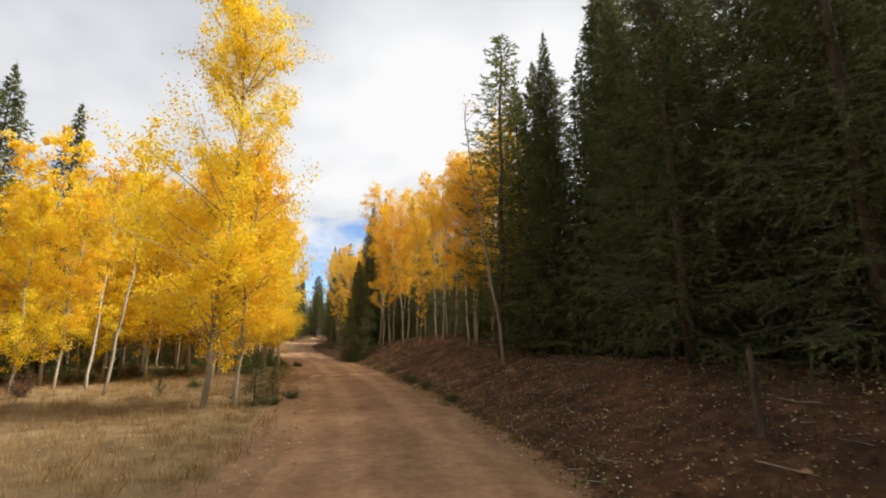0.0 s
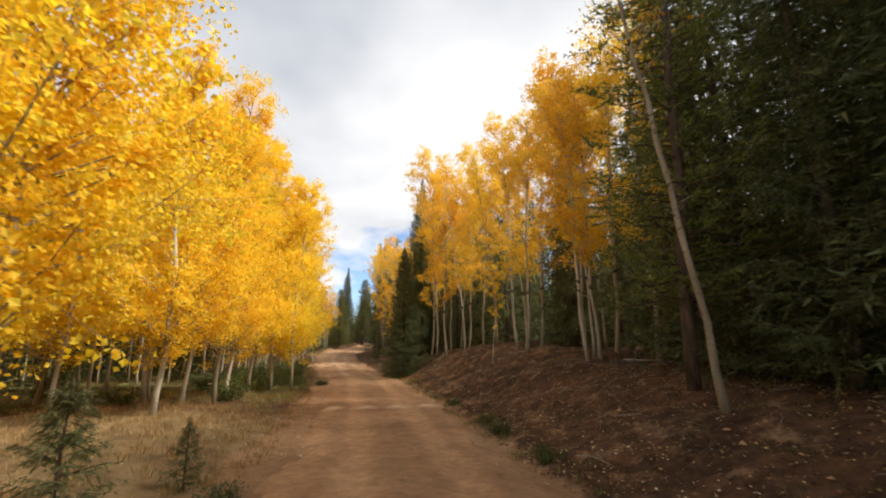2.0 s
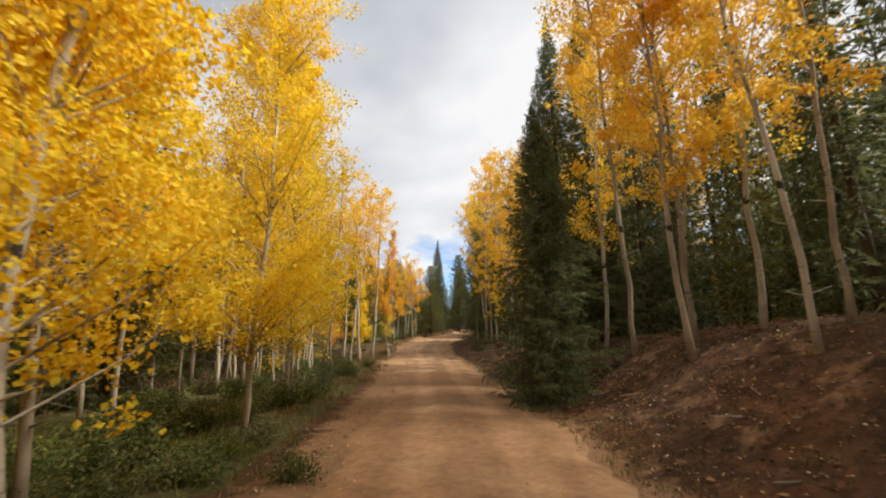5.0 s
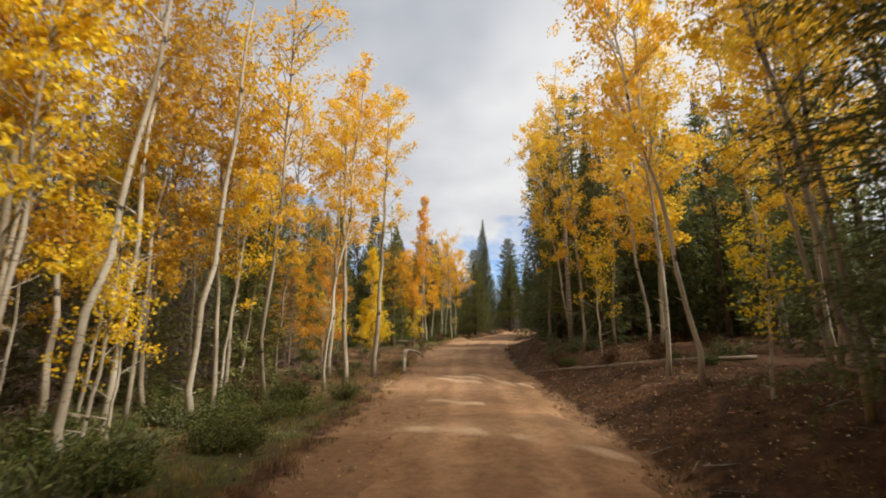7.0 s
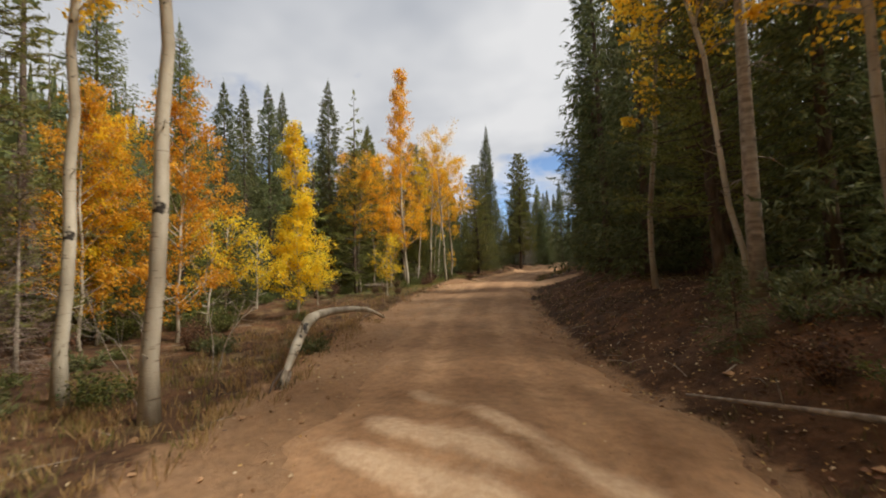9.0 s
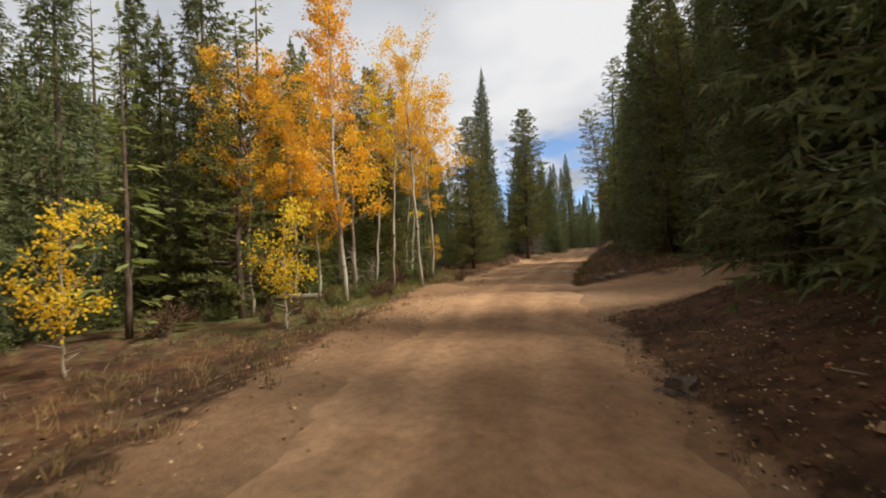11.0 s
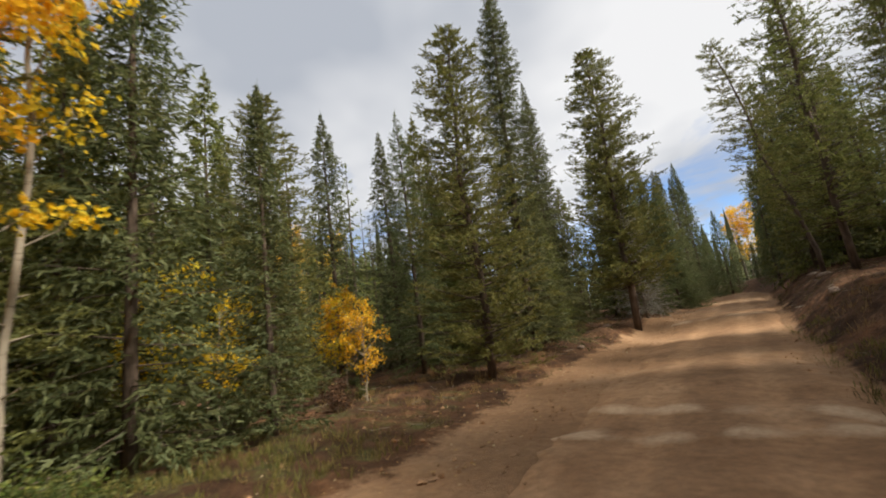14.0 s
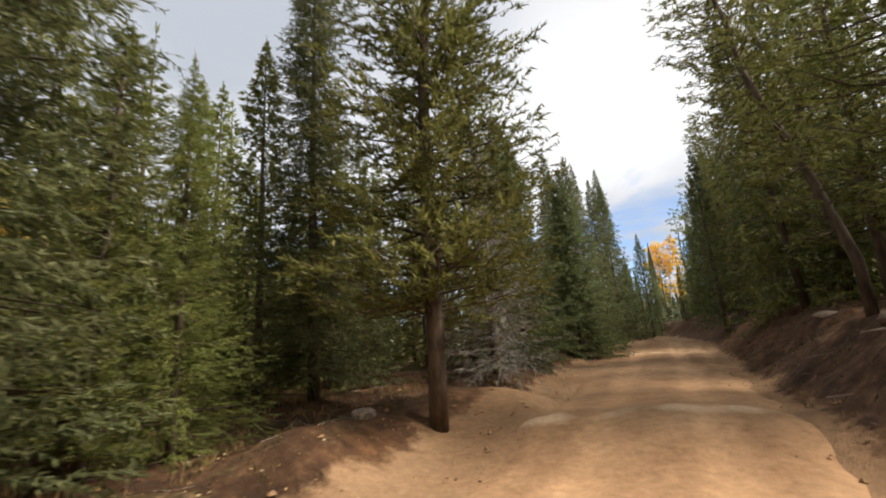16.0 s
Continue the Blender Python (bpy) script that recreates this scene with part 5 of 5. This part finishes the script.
def juniper(seed, wide, tall, n=620):
    """A low spreading evergreen bush."""
    g = np.random.default_rng(seed)
    stems, fo = [Shape() for _ in range(5)], Shape()
    B, T, S = [], [], []
    for k in range(26):
        st = stems[k % 5]
        a, out = g.uniform(0, 6.28), g.uniform(0.3, 1.0) * wide
        h = np.array((math.cos(a), math.sin(a), 0))
        top = h * out + np.array((0, 0, tall * g.uniform(0.4, 1.0)))
        st.tube([(0, 0, -0.05), top], [0.012, 0.003], 3, cap=False)
        m = n // 26
        w = g.uniform(0.25, 1.0, (m, 1))
        c = top * w + g.normal(0, 0.06, (m, 3))
        d = unit(g.normal(0, 0.6, (m, 3)) + h * 0.6 + (0, 0, 0.5)) * g.uniform(0.07, 0.17, (m, 1))
        B.append(c)
        T.append(c + d)
        S.append(unit(np.cross(d, g.normal(0, 1, (m, 3)))) * 0.018)
    fo.blades(np.concatenate(B), np.concatenate(T), np.concatenate(S))
    return [("stem", st.mesh("bush_stem", DARKBARK)) for st in stems] + [("foliage", fo.mesh("bush_foliage", SPRUCE))]


BUSHES = {
    "shrub_a": (lambda: shrub(81, 0.75, 0.8, 2000, SHRUB, 0.027), "shrub", "low leafy green shrub with a few yellow leaves"),
    "shrub_d": (lambda: shrub(84, 0.8, 0.6, 2000, FERN, 0.026), "shrub", "lush pale green undergrowth plant with small leaves"),
    "shrub_b": (lambda: shrub(82, 0.55, 0.5, 1300, SHRUB, 0.024), "shrub", "small leafy green shrub in dry grass"),
    "shrub_c": (lambda: shrub(83, 0.6, 0.95, 900, RUSSET, 0.026), "shrub", "thin russet shrub losing its leaves"),
    "juniper_a": (lambda: juniper(85, 0.7, 0.45), "juniper_bush", "low spreading dark green juniper bush"),
}
KEPT = {}


def bush(key, x, y, turn, k):
    maker, name, label = BUSHES[key]
    m = pose(x, y, height(x, y) - 0.03, 0, 0, turn) @ Matrix.Scale(k, 4)
    if key not in KEPT:
        KEPT[key] = thing(name, maker(), label, "shrub", "undergrowth")
        KEPT[key].matrix_world = m
        return
    src = KEPT[key]
    hold = src.matrix_basis.copy()
    src.matrix_basis = Matrix.Identity(4)
    copy_thing(src, m)
    src.matrix_basis = hold


for key, x, y, turn, k in [
        ("juniper_a", -16.1, 41.0, 0, 1.3), ("juniper_a", -4.9, 15.0, 30, 0.55), ("juniper_a", -4.95, 13.4, 80, 0.6), ("juniper_a", -16.9, 42.7, 60, 1.4), ("juniper_a", -15.8, 39.6, 100, 1.1), ("shrub_a", -17.4, 41.6, 30, 1.2), ("juniper_a", -23.2, 61.2, 20, 0.9),
        ("shrub_a", -11.3, 31.2, 80, 0.8), ("shrub_b", -10.2, 31.8, 10, 0.9), ("juniper_a", -11.9, 33.0, 40, 0.8), ("juniper_a", -1.4, 20.1, 0, 0.7), ("shrub_b", -1.7, 21.4, 90, 0.6),
        ("shrub_b", -0.6, 17.6, 10, 0.7), ("shrub_b", 0.3, 14.0, 200, 0.6), ("shrub_b", -2.8, 24.6, 300, 0.6), ("shrub_a", -30.4, 80.7, 20, 0.8), ("shrub_b", -30.1, 77.4, 30, 1.0),
        ("juniper_a", -19.2, 44.8, 0, 1.2), ("shrub_a", -18.2, 43.8, 150, 1.2),
        ("shrub_c", -14.6, 59.4, 10, 0.9), ("shrub_a", -14.2, 58.6, 60, 0.7), ("shrub_c", -12.6, 57.0, 120, 1.0), ("juniper_a", -14.4, 61.0, 200, 0.9), ("shrub_c", -29.5, 79.9, 20, 1.1),
        ("shrub_c", -30.5, 84.6, 300, 1.2), ("shrub_c", -29.4, 87.0, 30, 0.9), ("juniper_a", -13.6, 60.6, 10, 1.0), ("shrub_b", -9.2, 17.0, 0, 0.8), ("shrub_c", -30.8, 76.4, 0, 1.0)]:
    bush(key, x, y, turn, k)
gu = np.random.default_rng(9)
for s0, s1, l0, l1, count, keys in [(36, 58, 5.2, 13, 36, ("shrub_a", "shrub_c", "juniper_a", "shrub_c")), (66, 84, 6, 12, 20, ("shrub_c", "shrub_b", "shrub_a")),
                                    (84, 100, 5.5, 12, 20, ("shrub_a", "shrub_c", "juniper_a")), (100, 125, 6.5, 12, 12, ("shrub_c", "juniper_a", "shrub_b")),
                                    (46, 82, -10, -4.5, 18, ("shrub_c", "shrub_b", "juniper_a")), (6, 34, 7, 16, 14, ("juniper_a", "shrub_b", "shrub_c")),
                                    (24, 37, 3.8, 9, 18, ("shrub_a", "juniper_a", "shrub_d", "shrub_a")), (36, 55, 4.2, 6.8, 16, ("shrub_d", "shrub_a", "juniper_a")),
                                    (80, 94, 4.2, 8, 18, ("shrub_d", "shrub_c", "shrub_a")), (54, 68, 5.6, 11, 26, ("shrub_c", "shrub_c", "juniper_a", "shrub_b")), (44, 57, 4.3, 8.5, 30, ("shrub_a", "juniper_a", "shrub_a", "shrub_b"))]:
    for _ in range(count):
        x, y = at_road(gu.uniform(s0, s1), gu.uniform(l0, l1))
        bush(keys[gu.integers(len(keys))], x, y, gu.uniform(0, 360), gu.uniform(0.6, 1.3))

for x, y, tall in ((-5.4, 13.2, 1.8), (-5.7, 15.4, 1.0), (-9.0, 14.6, 0.7), (-15.2, 60.8, 1.5), (-15.3, 40.2, 1.3), (-15.8, 40.9, 1.0)):
    tree("sapling_spruce", x, y, 40 * x, tall, group="young spruces", wide=0.95)


def ground_points(g, n, s0, s1, l0, l1, clump=0.0):
    """Random plan places in a stretch beside the road, with their heights."""
    k = max(1, int(n / 14)) if clump else n
    s, l = g.uniform(s0, s1, k), g.uniform(l0, l1, k)
    keep = (l > 0) | (side_track(s) < 0.3)      # the side track is bare dirt
    s, l = s[keep], l[keep]
    k = len(s)
    i = np.clip(np.searchsorted(ARC, s), 0, len(ARC) - 1)
    p = CENTRE[i] + np.stack([-_tan[i][:, 1], _tan[i][:, 0]], 1) * l[:, None] + _tan[i] * g.uniform(-0.14, 0.14, (k, 1))
    if clump:
        p = np.repeat(p, 14, 0) + g.normal(0, clump, (k * 14, 2))
    return np.column_stack([p, height(p[:, 0], p[:, 1])])


def grass_patch(name, label, mat, seed, stretches):
    g = np.random.default_rng(seed)
    sh = Shape()
    for n, s0, s1, l0, l1, low, tall in stretches:
        p = ground_points(g, n, s0, s1, l0, l1, 0.07)
        d = np.column_stack([g.normal(0, 0.35, (len(p), 2)), np.ones(len(p))]) * g.uniform(low, tall, (len(p), 1))
        side = np.column_stack([g.normal(0, 1, (len(p), 2)), np.zeros(len(p))])
        sh.blades(p - (0, 0, 0.02), p + d, unit(side) * 0.006, d * (0.1, 0.1, 0.06))
    tagged(new(name, sh.mesh(name, mat)), label, "grass", kind="stuff")


grass_patch("dry_grass", "tufts of dry golden grass in the clearing", GRASS, 91,
            [(24000, -2, 30, 2.4, 9, 0.06, 0.2), (5000, 2, 40, 8, 16, 0.10, 0.3), (6000, 36, 70, 2.8, 6.5, 0.08, 0.24), (3500, 60, 92, 3.2, 7, 0.1, 0.28), (2500, 86, 108, -6, -2.2, 0.1, 0.3), (3000, 98, 118, 5, 9, 0.08, 0.22)])
grass_patch("green_grass", "patches of short green grass under the trees", GREENGRASS, 92,
            [(5000, 34, 66, 3.4, 8, 0.08, 0.25), (9000, 82, 96, 4.2, 8.5, 0.08, 0.24), (1800, -2, 48, -2.7, -1.95, 0.05, 0.2), (1500, 84, 110, -2.9, -2.1, 0.06, 0.24), (1200, 26, 36, 2.6, 4.5, 0.08, 0.25)])

grass_patch("bank_tufts", "low brown and olive tufts on the wooded bank", TUFT, 96,
            [(12000, -2, 26, -8.5, -2.1, 0.03, 0.11), (12000, 26, 52, -8.5, -2.1, 0.03, 0.12), (10000, 52, 92, -7.5, -2.2, 0.03, 0.13), (7000, 92, 126, -6.5, -2.3, 0.03, 0.14), (1500, 87, 99, -2.7, -2.0, 0.08, 0.24), (8000, 44, 82, 3.0, 8, 0.04, 0.16), (5000, 94, 120, 3.8, 9, 0.04, 0.14)])


def litter(name, label, mat, seed, stretches, size):
    """Fallen leaves lying on the ground."""
    g = np.random.default_rng(seed)
    sh = Shape()
    for n, s0, s1, l0, l1 in stretches:
        p = ground_points(g, n, s0, s1, l0, l1) + (0, 0, 0.02)
        n = len(p)
        nrm = unit(np.column_stack([g.normal(0, 0.35, (n, 2)), np.ones(n)]))
        x = unit(np.cross(nrm, g.normal(0, 1, (n, 3))))
        sz = size * g.uniform(0.6, 1.35, (n, 1))
        sh.blades(p - x * sz, p + x * sz, np.cross(nrm, x) * sz * 0.85, nrm * sz * 0.25)
    tagged(new(name, sh.mesh(name, mat)), label, "leaves", kind="stuff")


litter("fallen_leaves", "scattered pale yellow fallen aspen leaves", FALLEN, 93,
       [(7500, -3, 22, -7.5, -2.0), (5500, 22, 48, -7.5, -2.0), (5500, 48, 76, -7, -2.0), (1800, -2, 36, 2.0, 7), (700, -2, 66, 1.6, 2.6), (1400, 36, 82, 2.2, 6),
        (2400, 79, 92, 1.5, 4.2), (700, 91, 112, 2.6, 6), (350, 0, 110, -1.8, 1.8)], 0.019)
litter("leaf_duff", "layer of brown and russet dead leaves", RUSSET, 94,
       [(8500, -3, 26, -10, -2.1), (8000, 26, 50, -10, -2.1), (7500, 50, 84, -8, -2.1), (3000, 84, 125, -7, -2.3), (3000, 36, 84, 3.0, 9), (2000, 96, 120, 4.5, 9)], 0.030)


def twigs_and_stones():
    g = np.random.default_rng(95)
    tw = Shape()
    for n, s0, s1, l0, l1 in ((300, -3, 50, -9, -2.2), (260, 50, 90, -8, -2.2), (160, 36, 84, 3.5, 9), (120, 90, 122, -7, -2.5), (120, 96, 120, 4.5, 9)):
        p = ground_points(g, n, s0, s1, l0, l1) + (0, 0, 0.03)
        n = len(p)
        for q in p:
            a, ln = g.uniform(0, 6.28), g.uniform(0.15, 0.8)
            d = np.array((math.cos(a) * ln, math.sin(a) * ln, g.uniform(-0.03, 0.10)))
            tw.tube([q - d / 2, q + g.normal(0, 0.02, 3), q + d / 2], [0.009, 0.008, 0.004], 3, cap=False)
    tagged(new("twigs", tw.mesh("twigs", DEAD)), "scattered dry twigs on the forest floor", "twigs", kind="stuff")
    st = Shape()
    octa = np.array([(1, 0, 0), (0, 1, 0), (-1, 0, 0), (0, -1, 0), (0.1, 0.1, 0.7), (0, 0, -0.7)])
    faces = [(0, 1, 4), (1, 2, 4), (2, 3, 4), (3, 0, 4), (1, 0, 5), (2, 1, 5), (3, 2, 5), (0, 3, 5)]
    for n, s0, s1, l0, l1, big in ((900, -3, 125, -2.6, -1.5, 0.035), (900, -3, 125, 1.5, 3.2, 0.035), (500, -3, 90, -7, -2.3, 0.05), (500, 60, 125, 2.2, 6, 0.05), (500, 0, 120, -1.5, 1.5, 0.014)):
        p = ground_points(g, n, s0, s1, l0, l1) + (0, 0, 0.012)
        n = len(p)
        for q in p:
            st.add(q + octa * g.uniform(0.4, 1.4, (1, 3)) * big * g.uniform(0.4, 1.3) + g.normal(0, 0.004, (6, 3)), faces)
    tagged(new("clods", st.mesh("clods", ROADDIRT)), "loose clods and pebbles of reddish dirt", "stones", kind="stuff")


twigs_and_stones()


def log(name, label, pts, radii, mat, stubs=5, seed=1, sides=10):
    """A fallen trunk with broken stubs of limbs and split ends."""
    g = np.random.default_rng(seed)
    pts = np.array(pts, float)
    t = np.linspace(0, 1, len(pts))
    u = np.linspace(0, 1, 24)
    q = np.stack([np.interp(u, t, pts[:, i]) for i in range(3)], 1)
    for _ in range(3):
        q[1:-1] = (q[:-2] + 2 * q[1:-1] + q[2:]) / 4
    r = np.interp(u, t, radii) * (1 + g.normal(0, 0.04, 24))
    mid = q.mean(0)
    sh = Shape()
    sh.tube(q - mid, r, sides)
    root = new(name, sh.mesh(name, mat, True))
    root.location = mid
    tagged(root, label, "log")
    for k in range(stubs):
        i = int(g.integers(3, 21))
        d = unit(np.cross(q[i + 1] - q[i], g.normal(0, 1, 3)) + (0, 0, 0.15))
        s2 = Shape()
        s2.tube([q[i] - mid, q[i] - mid + d * (r[i] + g.uniform(0.05, 0.35))], [r[i] * 0.3, 0.006], 5)
        part("limb_stub", s2.mesh("limb_stub", mat), root)
    return root


fallen = log("fallen_aspen", "pale fallen aspen trunk with a splintered lower end", [(-21.75, 58.85, 0.22), (-22.15, 59.6, 0.66), (-22.7, 60.55, 1.08), (-23.4, 62.2, 1.08), (-24.2, 64.9, 0.92), (-24.5, 66.6, 0.32)],
             [0.05, 0.09, 0.105, 0.095, 0.065, 0.025], BARK, 9, 3)
gs = np.random.default_rng(44)
for k in range(9):      # torn fibres at the broken end
    sp = Shape()
    a = np.array((-21.85, 59.05, 0.32)) + gs.normal(0, 0.05, 3) - np.array(fallen.location)
    b = a + np.array((0.28, -0.55, -0.36)) * gs.uniform(0.5, 1.15) + gs.normal(0, 0.09, 3)
    sp.tube([a, (a + b) / 2 + gs.normal(0, 0.03, 3), b], [0.035, 0.022, 0.004], 5)
    part("splinter", sp.mesh("splinter", DARKBARK if k % 2 else DEAD), fallen, "dark torn wood splinter")
log("fallen_log", "weathered grey-brown log lying across the bank", [(-15.95, 59.65, 0.26), (-14.4, 58.2, 0.52), (-13.0, 56.8, 0.70), (-11.0, 55.6, 1.0), (-8.5, 55.7, 1.12)], [0.02, 0.035, 0.05, 0.06, 0.065], DEAD, 12, 5)
log("mossy_log", "pale weathered log lying under the trees", [(-35.2, 78.2, height(-35.2, 78.2) + 0.1), (-33.9, 78.8, height(-33.9, 78.8) + 0.12), (-32.6, 79.5, height(-32.6, 79.5) + 0.08)], [0.15, 0.14, 0.11], DEAD, 4, 11)
log("fallen_branch", "thin bleached branch lying on the bank", [(-21.93, 92.79, 1.91), (-20.18, 93.50, 2.15), (-18.53, 93.62, 2.41)], [0.03, 0.045, 0.05], DEAD, 3, 7)
log("leaning_stick", "thin bleached stick leaning out of the ditch", [(-22.6, 84.3, height(-22.6, 84.3) - 0.03), (-22.7, 84.32, height(-22.6, 84.3) + 0.22), (-22.82, 84.35, height(-22.6, 84.3) + 0.48)], [0.022, 0.018, 0.010], DEAD, 1, 11)
log("fallen_pole", "thin grey pole resting on the bank", [(-23.77, 113.43, 2.87), (-22.58, 114.44, 3.24), (-21.28, 116.03, 3.67)], [0.03, 0.04, 0.05], DEAD, 2, 8)


def stump(name, label, x, y, tall, r, mat, seed):
    """A splintered stump with flaring roots."""
    g = np.random.default_rng(seed)
    n = 14
    ang = np.arange(n) * 2 * math.pi / n
    rows = []
    for f, k in ((-0.25, 1.7), (0.0, 1.35), (0.25, 1.05), (0.7, 1.0), (1.0, 0.95)):
        rr = r * k * (1 + (0.12 if f > 0 else 0.3) * np.sin(ang * 4 + seed) + g.normal(0, 0.04, n))
        zz = tall * f + (g.uniform(-0.1, 0.22, n) * min(1.0, tall * 3) if f == 1.0 else 0)
        rows.append(np.stack([rr * np.cos(ang), rr * np.sin(ang), zz + 0 * ang], 1))
    rows.append(np.stack([0.5 * r * np.cos(ang), 0.5 * r * np.sin(ang), tall * 0.8 + g.uniform(-0.06, 0.1, n) * min(1.0, tall * 3)], 1))
    sh = Shape()
    f = [(b * n + j, b * n + (j + 1) % n, (b + 1) * n + (j + 1) % n, (b + 1) * n + j) for b in range(5) for j in range(n)]
    f.append(tuple(5 * n + j for j in range(n)))
    sh.add(np.concatenate(rows), f)
    ob = new(name, sh.mesh(name, mat))
    ob.location = (x, y, height(x, y))
    tagged(ob, label, "stump")


stump("dead_post", "thin dark broken stem standing on the bank", 4.1, 6.0, 1.05, 0.032, DARKBARK, 4)
stump("root_clump", "dark rotten root clump at the edge of the road", -20.45, 71.55, 0.09, 0.2, DARKBARK, 6)
stump("tree_stump", "low dark rotten stump at the foot of the aspens", 2.2, 23.0, 0.1, 0.26, DARKBARK, 5)
log("rotten_branch", "thin grey branch lying by the rotten stump", [(2.3, 22.9, height(2.3, 22.9) + 0.12), (3.0, 22.6, height(3.0, 22.6) + 0.08), (3.7, 22.5, height(3.7, 22.5) + 0.04)], [0.04, 0.03, 0.015], DEAD, 2, 9)


def boulder(name, label, x, y, size, seed):
    """An angular half-buried rock."""
    g = np.random.default_rng(seed)
    bm = bmesh.new()
    bmesh.ops.create_icosphere(bm, subdivisions=2, radius=1)
    for v in bm.verts:
        n = noise.noise(v.co * 1.3 + Vector((seed, 0, 0)))
        v.co = Vector((v.co.x * size[0], v.co.y * size[1], v.co.z * size[2])) * (1 + 0.35 * n)
    me = bpy.data.meshes.new(name)
    bm.to_mesh(me)
    bm.free()
    me.materials.append(ROCK)
    ob = new(name, me)
    ob.matrix_world = pose(x, y, height(x, y) + size[2] * 0.35, g.uniform(-12, 12), g.uniform(-12, 12), g.uniform(0, 360))
    tagged(ob, label, "rock", "roadside rocks")


for k, (x, y, size) in enumerate([(-21.9, 84.3, (0.32, 0.2, 0.1)), (-21.5, 84.5, (0.26, 0.18, 0.12)), (-22.2, 83.9, (0.15, 0.12, 0.08)), (-23.4, 114.9, (0.3, 0.2, 0.1)),
                                  (-23.3, 111.3, (0.3, 0.2, 0.14)), (-31.9, 107.4, (0.3, 0.22, 0.12)), (-23.6, 106.1, (0.2, 0.16, 0.12)), (-31.6, 102.6, (0.16, 0.14, 0.08))]):
    boulder("rock", "pale angular rock at the edge of the road", x, y, size, k + 1)
